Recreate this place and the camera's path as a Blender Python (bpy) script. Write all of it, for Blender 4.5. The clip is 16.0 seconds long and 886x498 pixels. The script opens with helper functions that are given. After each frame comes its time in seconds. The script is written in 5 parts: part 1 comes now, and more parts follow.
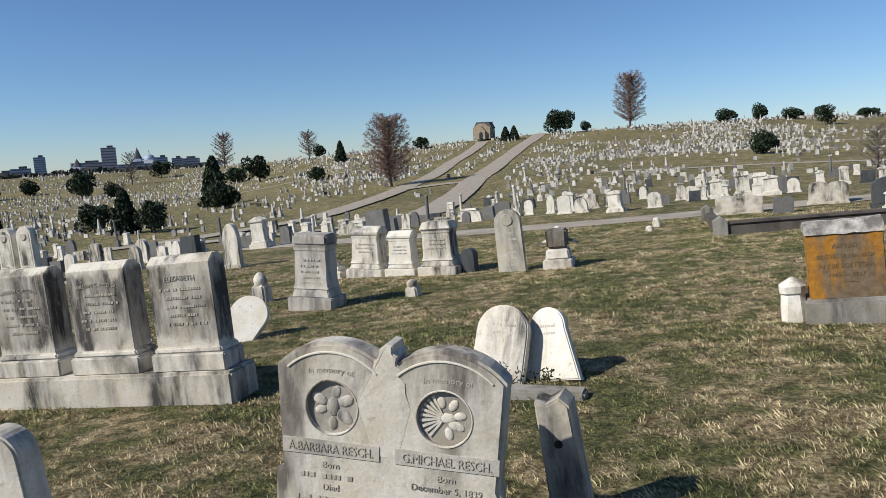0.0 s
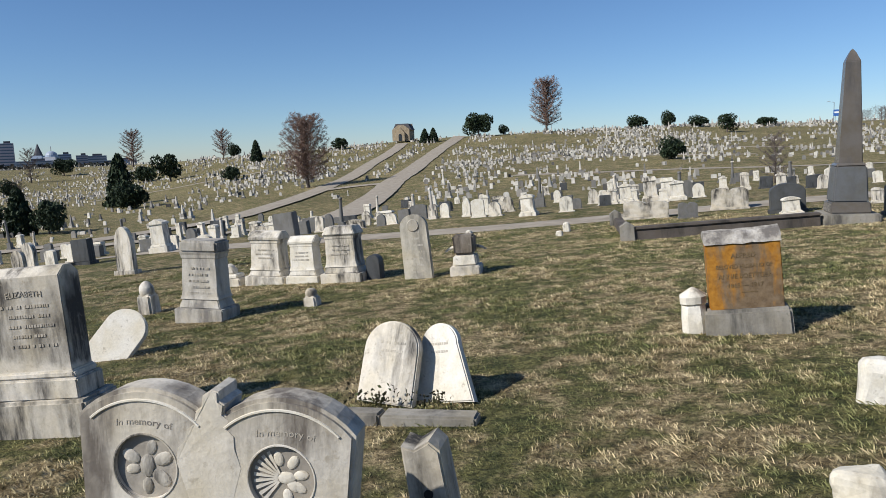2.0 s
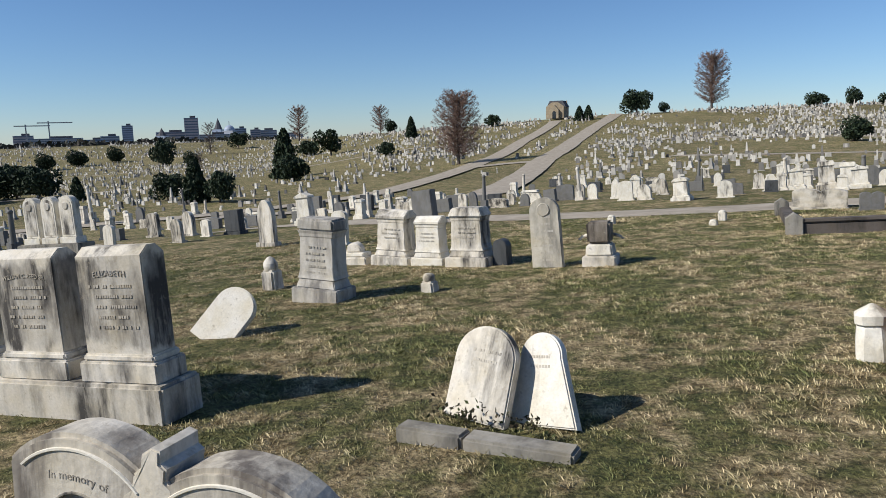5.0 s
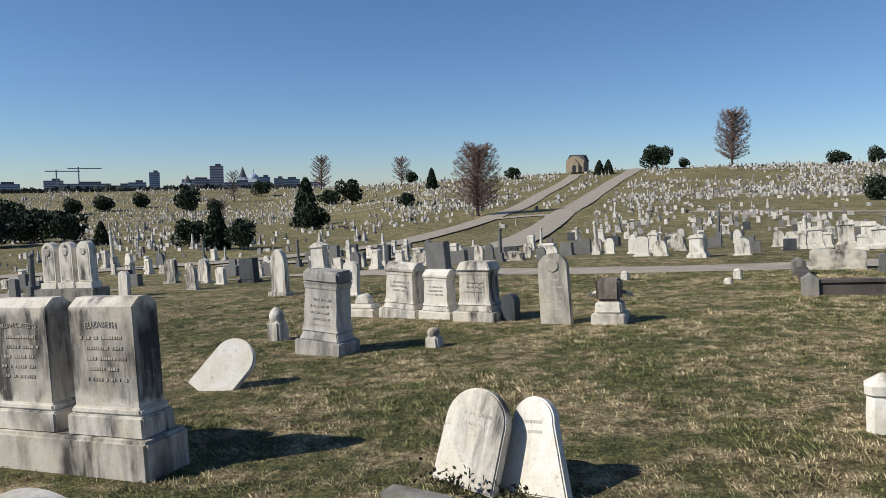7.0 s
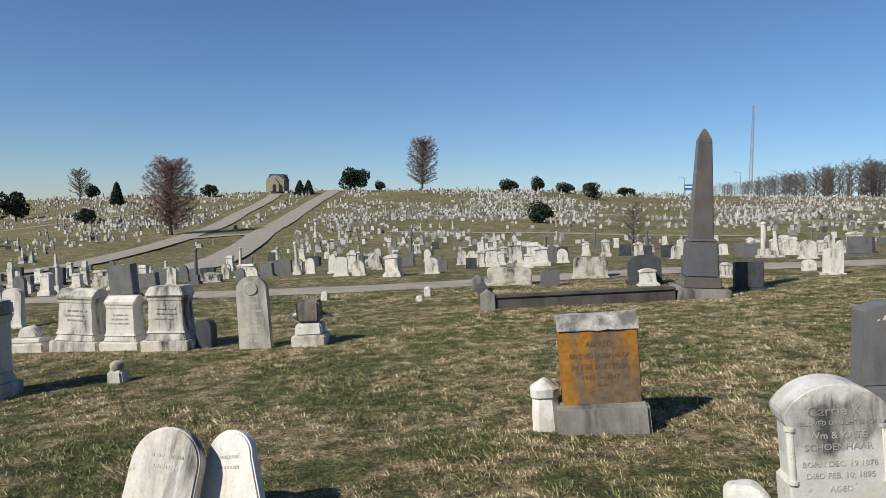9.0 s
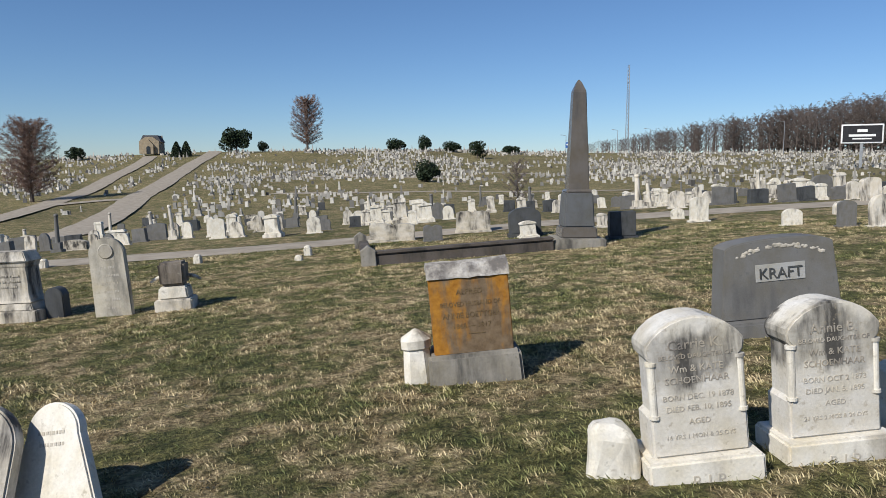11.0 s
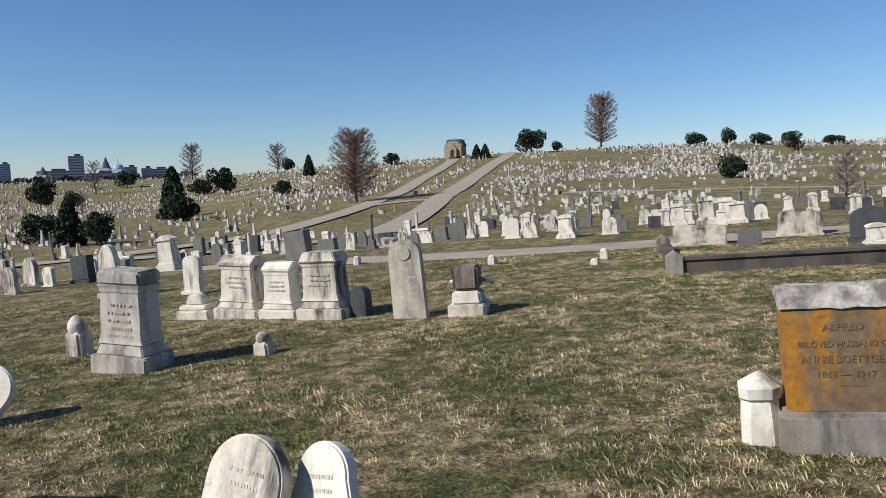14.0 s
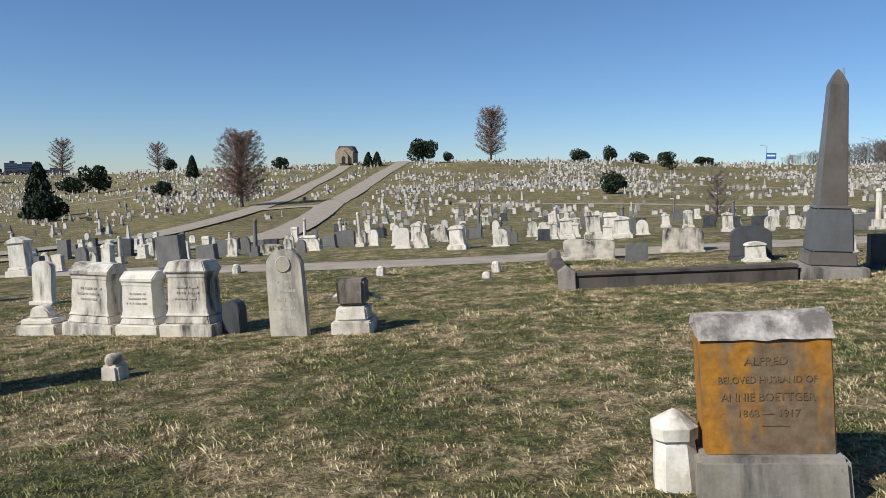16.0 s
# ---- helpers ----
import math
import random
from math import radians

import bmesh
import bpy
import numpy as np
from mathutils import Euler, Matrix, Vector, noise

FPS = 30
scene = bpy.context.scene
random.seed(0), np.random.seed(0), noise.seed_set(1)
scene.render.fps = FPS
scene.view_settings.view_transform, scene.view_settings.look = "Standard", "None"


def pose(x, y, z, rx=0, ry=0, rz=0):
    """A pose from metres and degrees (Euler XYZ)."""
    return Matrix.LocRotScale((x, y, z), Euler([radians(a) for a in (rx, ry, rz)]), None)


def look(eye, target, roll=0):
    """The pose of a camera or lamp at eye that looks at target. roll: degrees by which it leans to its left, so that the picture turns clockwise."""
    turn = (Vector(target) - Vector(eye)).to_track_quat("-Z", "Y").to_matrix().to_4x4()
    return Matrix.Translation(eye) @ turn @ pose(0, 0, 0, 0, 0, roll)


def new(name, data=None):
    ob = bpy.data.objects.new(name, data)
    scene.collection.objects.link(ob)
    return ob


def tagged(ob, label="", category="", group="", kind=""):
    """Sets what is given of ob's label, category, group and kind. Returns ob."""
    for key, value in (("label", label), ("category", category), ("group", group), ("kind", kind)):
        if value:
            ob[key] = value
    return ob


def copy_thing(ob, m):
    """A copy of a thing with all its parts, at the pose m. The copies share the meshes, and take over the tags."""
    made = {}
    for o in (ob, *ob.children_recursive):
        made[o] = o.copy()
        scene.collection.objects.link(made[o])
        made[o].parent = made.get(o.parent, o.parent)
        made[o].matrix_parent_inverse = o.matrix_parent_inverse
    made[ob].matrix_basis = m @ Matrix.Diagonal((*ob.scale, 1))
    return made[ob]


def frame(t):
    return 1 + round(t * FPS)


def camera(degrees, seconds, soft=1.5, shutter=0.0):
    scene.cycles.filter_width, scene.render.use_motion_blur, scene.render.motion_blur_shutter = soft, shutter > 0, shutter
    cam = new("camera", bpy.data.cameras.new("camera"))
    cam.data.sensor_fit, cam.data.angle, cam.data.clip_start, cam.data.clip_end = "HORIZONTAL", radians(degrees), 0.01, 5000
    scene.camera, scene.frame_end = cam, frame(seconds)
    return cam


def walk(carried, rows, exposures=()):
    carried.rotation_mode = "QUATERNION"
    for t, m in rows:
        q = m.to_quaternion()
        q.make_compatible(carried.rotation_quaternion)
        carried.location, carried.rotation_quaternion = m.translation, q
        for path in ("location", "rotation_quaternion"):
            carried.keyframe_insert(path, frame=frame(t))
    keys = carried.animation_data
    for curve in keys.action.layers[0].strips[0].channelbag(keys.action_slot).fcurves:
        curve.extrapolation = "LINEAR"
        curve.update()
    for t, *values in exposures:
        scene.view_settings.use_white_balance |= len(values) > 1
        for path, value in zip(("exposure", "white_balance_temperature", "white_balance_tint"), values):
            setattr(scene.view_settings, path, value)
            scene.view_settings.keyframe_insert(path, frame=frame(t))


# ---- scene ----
EXPOSURE, KELVIN = 0.10, 6050.0
cam = camera(63.4, 16.0, 0.75)
PATH = [
    (0, (-0.014, -0.008, 1.498), (-0.03, 1.983, 1.309), -6.2),
    (0.5, (0.145, 0.117, 1.482), (0.167, 2.106, 1.28), -5.6),
    (1, (0.233, 0.197, 1.488), (0.31, 2.185, 1.278), -5.4),
    (1.5, (0.241, 0.305, 1.496), (0.386, 2.289, 1.291), -5.4),
    (2, (0.239, 0.404, 1.502), (0.444, 2.382, 1.295), -5.6),
    (2.5, (0.268, 0.493, 1.481), (0.48, 2.469, 1.26), -5.6),
    (3, (0.359, 0.586, 1.473), (0.524, 2.565, 1.23), -5.2),
    (3.5, (0.489, 0.711, 1.49), (0.589, 2.692, 1.233), -4.9),
    (4, (0.547, 0.851, 1.491), (0.56, 2.834, 1.228), -4.8),
    (4.5, (0.549, 1.033, 1.5), (0.461, 3.015, 1.246), -4.6),
    (5, (0.575, 1.122, 1.503), (0.363, 3.097, 1.271), -4.5),
    (5.2, (0.591, 1.149, 1.505), (0.323, 3.119, 1.284), -4.6),
    (7.5, (0.742, 1.246, 1.565), (0.506, 3.231, 1.501), -2.9),
    (8, (0.675, 1.291, 1.607), (0.732, 3.289, 1.536), -2.5),
    (8.5, (0.708, 1.269, 1.593), (1.021, 3.243, 1.519), -2.2),
    (9, (0.751, 1.237, 1.564), (1.31, 3.156, 1.484), -2.9),
    (9.5, (0.768, 1.245, 1.566), (1.554, 3.08, 1.444), -3.0),
    (9.7, (0.785, 1.223, 1.547), (1.649, 3.022, 1.409), -3.7),
    (11.8, (1.106, 1.725, 1.434), (1.875, 3.554, 1.179), -4.9),
    (12, (1.111, 1.805, 1.438), (1.842, 3.649, 1.176), -4.8),
    (12.5, (1.099, 1.95, 1.455), (1.727, 3.83, 1.19), -4.9),
    (13, (1.081, 2.054, 1.445), (1.528, 3.989, 1.214), -4.9),
    (13.5, (1.123, 2.245, 1.449), (1.334, 4.226, 1.27), -5.0),
    (14, (1.149, 2.388, 1.45), (1.213, 4.381, 1.3), -4.9),
    (14.5, (1.099, 2.517, 1.473), (1.134, 4.511, 1.327), -5.1),
    (15, (1.092, 2.655, 1.458), (1.17, 4.648, 1.318), -4.5),
    (15.5, (1.135, 2.79, 1.442), (1.334, 4.774, 1.299), -3.7),
    (16, (1.228, 3.005, 1.446), (1.597, 4.965, 1.298), -3.1),
]
# The site lies on a slope: G turns the level of the lawn into the true upright.
G = pose(0, 0, 0, -2.0, -3.2, 0)
walk(cam, [(t, G @ look(eye, target, roll)) for t, eye, target, roll in PATH], exposures=[(t, EXPOSURE + e, KELVIN, 10.0) for t, e in ((0.0, 0.0), (5.0, 0.0), (8.5, -0.1), (10.0, -0.1), (12.5, -0.05), (13.5, 0.0), (16.0, 0.0))])


# ---- light ----
SUN_EL, SUN_AZ = radians(38), math.atan2(-0.94, -0.36)
world = bpy.data.worlds.new("sky")
scene.world = world
world.use_nodes = True
wn = world.node_tree.nodes
sky = wn.new("ShaderNodeTexSky")
sky.sky_type = "NISHITA"
sky.sun_disc = False
sky.sun_elevation = SUN_EL
sky.sun_rotation = SUN_AZ
sky.altitude = 900
sky.air_density, sky.dust_density, sky.ozone_density = 1.0, 0.15, 6.5
wn["Background"].inputs["Strength"].default_value = 0.092
world.node_tree.links.new(sky.outputs[0], wn["Background"].inputs["Color"])
sun_data = bpy.data.lights.new("sun", "SUN")
sun_data.energy, sun_data.angle, sun_data.color = 5.0, radians(0.55), (1.0, 0.92, 0.80)
sun = new("sun", sun_data)
sun_from = Vector((math.sin(SUN_AZ) * math.cos(SUN_EL), math.cos(SUN_AZ) * math.cos(SUN_EL), math.sin(SUN_EL)))
sun.matrix_world = look(sun_from * 50, (0, 0, 0))


# ---- materials ----
def material(name, rough=0.85, metal=0.0):
    m = bpy.data.materials.new(name)
    m.use_nodes = True
    b = m.node_tree.nodes["Principled BSDF"]
    b.inputs["Roughness"].default_value = rough
    b.inputs["Metallic"].default_value = metal
    b.inputs["Specular IOR Level"].default_value = 0.25
    return m, m.node_tree.nodes, m.node_tree.links, b


def ramp(nodes, links, source, stops):
    r = nodes.new("ShaderNodeValToRGB")
    els = r.color_ramp.elements
    while len(els) < len(stops):
        els.new(0.5)
    for e, (p, c) in zip(els, stops):
        e.position, e.color = p, (*c, 1)
    links.new(source, r.inputs[0])
    return r.outputs[0]


def noise_of(nodes, links, coord, scale, detail=4.0, stretch=(1, 1, 1), rough=0.6):
    mp = nodes.new("ShaderNodeMapping")
    mp.inputs["Scale"].default_value = stretch
    links.new(coord, mp.inputs[0])
    n = nodes.new("ShaderNodeTexNoise")
    n.inputs["Scale"].default_value, n.inputs["Detail"].default_value = scale, detail
    n.inputs["Roughness"].default_value = rough
    links.new(mp.outputs[0], n.inputs["Vector"])
    return n.outputs["Fac"]


def mix(nodes, links, fac, a, b, kind="MIX"):
    m = nodes.new("ShaderNodeMix")
    m.data_type, m.blend_type = "RGBA", kind
    for socket, v in ((m.inputs[0], fac), (m.inputs[6], a), (m.inputs[7], b)):
        if isinstance(v, (int, float)):
            socket.default_value = v
        elif isinstance(v, tuple):
            socket.default_value = (*v, 1)
        else:
            links.new(v, socket)
    return m.outputs[2]


def bump(nodes, links, b, height, strength, distance):
    n = nodes.new("ShaderNodeBump")
    n.inputs["Strength"].default_value, n.inputs["Distance"].default_value = strength, distance
    links.new(height, n.inputs["Height"])
    links.new(n.outputs[0], b.inputs["Normal"])


def shifted(nodes, links):
    """Object coordinates, moved by the object's random number so that no two stones weather alike."""
    tc, oi = nodes.new("ShaderNodeTexCoord"), nodes.new("ShaderNodeObjectInfo")
    mul = nodes.new("ShaderNodeMath")
    mul.operation = "MULTIPLY"
    mul.inputs[1].default_value = 37.0
    links.new(oi.outputs["Random"], mul.inputs[0])
    add = nodes.new("ShaderNodeVectorMath")
    links.new(tc.outputs["Object"], add.inputs[0])
    links.new(mul.outputs[0], add.inputs[1])
    return add.outputs[0]


def stone(name, light, dark, streak=0.5, grain=60, rough=0.85, blotch=(0.35, 0.3, 0.22), soot=None):
    """Weathered stone: fine grain, patches, and soot streaks that run down."""
    m, n, l, b = material(name, rough)
    co = shifted(n, l)
    patch = ramp(n, l, noise_of(n, l, co, 5, 6), [(0.38, (0, 0, 0)), (0.68, (1, 1, 1))])
    warm = mix(n, l, patch, light, tuple(v * w for v, w in zip(light, (0.86, 0.82, 0.72))))
    broad = ramp(n, l, noise_of(n, l, co, 2.6, 5, (1, 1, 0.45), 0.55), [(0.56 - 0.22 * streak, (0, 0, 0)), (0.72 - 0.20 * streak, (1, 1, 1))])
    drips = ramp(n, l, noise_of(n, l, co, 8, 6, (1, 1, 0.16), 0.66), [(0.36, (0.12, 0.12, 0.12)), (0.56, (1, 1, 1))])
    runs = mix(n, l, 1.0, broad, drips, "MULTIPLY")
    if soot:
        # a crust of soot on the upper face, with a ragged lower rim
        xyz = n.new("ShaderNodeSeparateXYZ")
        l.new(n.new("ShaderNodeTexCoord").outputs["Object"], xyz.inputs[0])
        rag = n.new("ShaderNodeMath")
        rag.operation = "MULTIPLY_ADD"
        rag.inputs[1].default_value = 0.25
        l.new(noise_of(n, l, co, 5, 5, (1, 1, 0.4)), rag.inputs[0])
        half = n.new("ShaderNodeMath")
        half.operation = "MULTIPLY"
        half.inputs[1].default_value = 0.5
        l.new(xyz.outputs["Z"], half.inputs[0])
        l.new(half.outputs[0], rag.inputs[2])
        lo, hi = soot[0] / 2 + 0.125, soot[1] / 2 + 0.125
        crust = ramp(n, l, rag.outputs[0], [(lo - 0.015, (0.08, 0.08, 0.08)), (lo + 0.015, (1, 1, 1)), (hi - 0.01, (1, 1, 1)), (hi + 0.02, (0, 0, 0))])
        runs = mix(n, l, 1.0, mix(n, l, 0.15, runs, (1, 1, 1)), crust, "MULTIPLY")
    fine = noise_of(n, l, co, grain, 5)
    col = mix(n, l, runs, warm, dark)
    speck = ramp(n, l, noise_of(n, l, co, 24, 4), [(0.60, (0, 0, 0)), (0.72, (0.6, 0.6, 0.6))])
    col = mix(n, l, speck, col, blotch)
    col = mix(n, l, 0.35, col, ramp(n, l, fine, [(0.3, (0.55, 0.55, 0.55)), (0.7, (1, 1, 1))]), "MULTIPLY")
    l.new(col, b.inputs["Base Color"])
    bump(n, l, b, fine, 0.35, 0.006)
    return m


marble = stone("weathered_marble", (0.76, 0.71, 0.62), (0.085, 0.078, 0.07), 0.50)
marble_clean = stone("pale_marble", (0.80, 0.76, 0.67), (0.22, 0.20, 0.17), 0.24)
marble_dirty = stone("sooty_marble", (0.66, 0.61, 0.52), (0.065, 0.06, 0.053), 0.76)
granite = stone("grey_granite", (0.185, 0.182, 0.175), (0.12, 0.118, 0.115), 0.3, 120, 0.6, (0.12, 0.12, 0.12))
dark_granite = stone("dark_granite", (0.085, 0.09, 0.095), (0.04, 0.042, 0.045), 0.4, 100, 0.55, (0.05, 0.05, 0.05))
brown_stone = stone("brown_sandstone", (0.125, 0.108, 0.095), (0.05, 0.045, 0.04), 0.5, 70, 0.9, (0.08, 0.07, 0.06))
kerb_stone = stone("kerb_stone", (0.33, 0.31, 0.27), (0.10, 0.095, 0.085), 0.6, 50, 0.92, (0.16, 0.15, 0.11))
sooty_die = stone("soot_crusted_marble", (0.68, 0.63, 0.54), (0.075, 0.068, 0.06), 0.85, soot=(0.24, 0.87))
# Both tones put the shade of shallow carving into the letters' colour.
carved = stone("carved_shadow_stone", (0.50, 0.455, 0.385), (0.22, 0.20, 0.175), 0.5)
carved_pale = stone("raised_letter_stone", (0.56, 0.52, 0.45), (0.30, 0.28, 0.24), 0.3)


def lichen_stone():
    """Grey stone with an orange stain that runs down the face in broad bands."""
    m, n, l, b = material("lichen_stained_stone", 0.88)
    co = n.new("ShaderNodeTexCoord").outputs["Object"]
    xyz = n.new("ShaderNodeSeparateXYZ")
    l.new(co, xyz.inputs[0])
    side = n.new("ShaderNodeMath")
    side.operation = "ABSOLUTE"
    l.new(xyz.outputs["X"], side.inputs[0])
    spread = n.new("ShaderNodeMath")
    spread.operation = "MULTIPLY_ADD"
    spread.inputs[1].default_value = -0.55
    l.new(side.outputs[0], spread.inputs[0])
    l.new(noise_of(n, l, co, 5.0, 6, (1, 1, 0.30), 0.6), spread.inputs[2])
    band = spread.outputs[0]
    orange = ramp(n, l, noise_of(n, l, co, 22, 5), [(0.3, (0.26, 0.11, 0.015)), (0.7, (0.44, 0.21, 0.03))])
    grey = ramp(n, l, noise_of(n, l, co, 18, 6), [(0.3, (0.09, 0.072, 0.05)), (0.72, (0.20, 0.16, 0.11))])
    col = mix(n, l, ramp(n, l, band, [(0.32, (1, 1, 1)), (0.44, (0.12, 0.12, 0.12))]), grey, orange)
    l.new(col, b.inputs["Base Color"])
    bump(n, l, b, noise_of(n, l, co, 70, 5), 0.3, 0.005)
    return m


lichen = lichen_stone()


def turf_colour(n, l, dry):
    """Winter lawn: straw and green in drifts; dry sets how much of it is green."""
    co = n.new("ShaderNodeNewGeometry").outputs["Position"]
    drift = noise_of(n, l, co, 0.8, 6, (1, 1, 0.3), 0.66)
    tuft = noise_of(n, l, co, 7, 4)
    straw = ramp(n, l, tuft, [(0.36, (0.25, 0.20, 0.115)), (0.64, (0.66, 0.56, 0.38))])
    green = ramp(n, l, tuft, [(0.36, (0.10, 0.12, 0.046)), (0.66, (0.28, 0.275, 0.125))])
    patches = noise_of(n, l, co, 3.2, 5, (1, 1, 0.3), 0.6)
    cover = mix(n, l, 0.42, drift, patches)
    return co, mix(n, l, ramp(n, l, cover, [(dry, (0, 0, 0)), (dry + 0.11, (1, 1, 1))]), green, straw)


def turf():
    m, n, l, b = material("winter_turf", 0.95)
    co, col = turf_colour(n, l, 0.465)
    soil = ramp(n, l, noise_of(n, l, co, 28, 6), [(0.40, (0.36, 0.34, 0.30)), (0.57, (1.08, 1.06, 1.02))])
    col = mix(n, l, 0.75, col, soil, "MULTIPLY")
    wide = ramp(n, l, noise_of(n, l, co, 0.06, 4), [(0.35, (0.58, 0.55, 0.46)), (0.65, (0.84, 0.78, 0.66))])
    col = mix(n, l, 1.0, col, wide, "MULTIPLY")
    l.new(col, b.inputs["Base Color"])
    bump(n, l, b, noise_of(n, l, co, 45, 8), 0.9, 0.05)
    return m


def blades():
    m, n, l, b = material("grass_blades", 0.8)
    co, col = turf_colour(n, l, 0.435)
    geo = n.new("ShaderNodeNewGeometry")
    one = ramp(n, l, geo.outputs["Random Per Island"], [(0.0, (0.62, 0.64, 0.52)), (0.5, (1.10, 1.07, 0.95)), (1.0, (1.32, 1.28, 1.14))])
    l.new(mix(n, l, 1.0, col, one, "MULTIPLY"), b.inputs["Base Color"])
    return m


def simple(name, dark, light, scale, rough=0.85, stretch=(1, 1, 1), strength=0.3, dist=0.01, metal=0.0):
    m, n, l, b = material(name, rough, metal)
    co = shifted(n, l)
    f = noise_of(n, l, co, scale, 6, stretch)
    l.new(ramp(n, l, f, [(0.3, dark), (0.7, light)]), b.inputs["Base Color"])
    bump(n, l, b, f, strength, dist)
    return m


def island_tinted(name, colours, rough=0.85, wash=0.6):
    m, n, l, b = material(name, rough)
    geo = n.new("ShaderNodeNewGeometry")
    stops = [(i / max(1, len(colours) - 1), c) for i, c in enumerate(colours)]
    c = ramp(n, l, geo.outputs["Random Per Island"], stops)
    g = noise_of(n, l, geo.outputs["Position"], 3.0, 4, (1, 1, 0.4))
    l.new(mix(n, l, wash, c, ramp(n, l, g, [(0.35, (0.45, 0.45, 0.44)), (0.6, (1, 1, 1))]), "MULTIPLY"), b.inputs["Base Color"])
    return m


ground_mat, blade_mat = turf(), blades()
road_mat = simple("worn_asphalt", (0.25, 0.215, 0.165), (0.40, 0.35, 0.28), 1.6, 0.95)
bark = simple("grey_bark", (0.07, 0.055, 0.045), (0.17, 0.14, 0.115), 9, 0.95, (1, 1, 0.2), 0.6, 0.03)
twig = island_tinted("russet_twigs", [(0.15, 0.095, 0.075), (0.25, 0.165, 0.13), (0.34, 0.24, 0.19)])
bare_twig = island_tinted("bare_wood_twigs", [(0.12, 0.095, 0.082), (0.21, 0.17, 0.148)])
needle = island_tinted("evergreen_needles", [(0.012, 0.022, 0.012), (0.03, 0.05, 0.024), (0.05, 0.07, 0.032)], 0.7)
ivy_mat = island_tinted("dry_ivy_leaves", [(0.03, 0.03, 0.014), (0.07, 0.055, 0.03), (0.05, 0.07, 0.02)], 0.7)
far_stone = island_tinted("distant_headstones", [(0.74, 0.70, 0.62), (0.09, 0.088, 0.085), (0.70, 0.66, 0.58), (0.30, 0.28, 0.25), (0.06, 0.058, 0.055), (0.74, 0.70, 0.62), (0.50, 0.47, 0.41), (0.12, 0.115, 0.11), (0.72, 0.68, 0.60), (0.22, 0.21, 0.19)], wash=0.5)
# The town's walls and far glass hold aerial haze in their base colours: paler, bluer.
city_pale = simple("hazed_concrete", (0.36, 0.38, 0.42), (0.48, 0.49, 0.52), 0.05)
city_brown = simple("hazed_brickwork", (0.40, 0.37, 0.39), (0.50, 0.46, 0.48), 0.05)
city_blue = simple("hazed_cladding", (0.30, 0.35, 0.43), (0.40, 0.46, 0.55), 0.05, 0.4)
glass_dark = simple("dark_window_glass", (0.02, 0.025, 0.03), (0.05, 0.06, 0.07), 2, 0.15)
hazy_glass = simple("hazed_window_glass", (0.10, 0.13, 0.18), (0.16, 0.20, 0.26), 2, 0.3)
slate = simple("dark_slate", (0.06, 0.06, 0.07), (0.12, 0.12, 0.13), 4)
tan_stone = simple("tan_ashlar", (0.26, 0.21, 0.14), (0.40, 0.33, 0.23), 1.5)
steel = simple("galvanised_steel", (0.25, 0.26, 0.27), (0.38, 0.39, 0.40), 6, 0.5, metal=0.6)
white_paint = simple("white_paint", (0.68, 0.68, 0.67), (0.80, 0.80, 0.79), 3, 0.5)
black_paint = simple("black_paint", (0.015, 0.015, 0.017), (0.03, 0.03, 0.033), 3, 0.5)
blue_paint = simple("blue_paint", (0.03, 0.10, 0.32), (0.05, 0.14, 0.40), 3, 0.5)
iron = simple("rusted_iron", (0.03, 0.025, 0.02), (0.08, 0.06, 0.05), 30, 0.8, metal=0.3)


# ---- building helpers ----
def thing(name, m, label, category, group="", kind=""):
    ob = new(name)
    ob.empty_display_size = 0.2
    ob.matrix_world = m
    return tagged(ob, label, category, group, kind)


def part(name, bm, mat, parent=None, label=""):
    me = bpy.data.meshes.new(name)
    if isinstance(bm, bmesh.types.BMesh):
        bmesh.ops.recalc_face_normals(bm, faces=bm.faces)
        bm.to_mesh(me)
        bm.free()
    else:
        me.from_pydata(bm[0], [], bm[1])
    me.materials.append(mat)
    ob = new(name, me)
    if parent:
        ob.parent = parent
    return tagged(ob, label)


def block(w, d, h, z=0.0, x=0.0, y=0.0, bev=0.012, top=1.0, bm=None):
    """A bevelled block that stands at z; top narrows or widens its upper face."""
    bm = bm or bmesh.new()
    made = bmesh.ops.create_cube(bm, size=1)["verts"]
    for v in made:
        k = top if v.co.z > 0 else 1.0
        v.co = Vector((x + v.co.x * w * k, y + v.co.y * d * k, z + (v.co.z + 0.5) * h))
    if bev:
        es = list({e for v in made for e in v.link_edges})
        bmesh.ops.bevel(bm, geom=es, offset=bev, segments=2, affect="EDGES")
    return bm


def prism(outline, d, y=0.0, bev=0.01):
    """An outline in x and z, drawn out to the depth d."""
    bm = bmesh.new()
    f = bm.faces.new([bm.verts.new((x, y - d / 2, z)) for x, z in outline])
    got = bmesh.ops.extrude_face_region(bm, geom=[f])["geom"]
    for v in got:
        if isinstance(v, bmesh.types.BMVert):
            v.co.y += d
    if bev:
        bmesh.ops.recalc_face_normals(bm, faces=bm.faces)
        es = [e for e in bm.edges if abs(e.verts[0].co.y - e.verts[1].co.y) < 1e-6]
        bmesh.ops.bevel(bm, geom=es, offset=bev, segments=2, affect="EDGES", clamp_overlap=True)
    return bm


def arch(w, h, rise, z=0.0, steps=14, foot=1.0):
    """An outline with a rounded top; foot widens or narrows it at the ground."""
    pts = [(-w / 2 * foot, z), (w / 2 * foot, z)]
    for i in range(steps + 1):
        a = math.pi * i / steps
        pts.append((w / 2 * math.cos(a), z + h - rise + rise * math.sin(a)))
    return pts


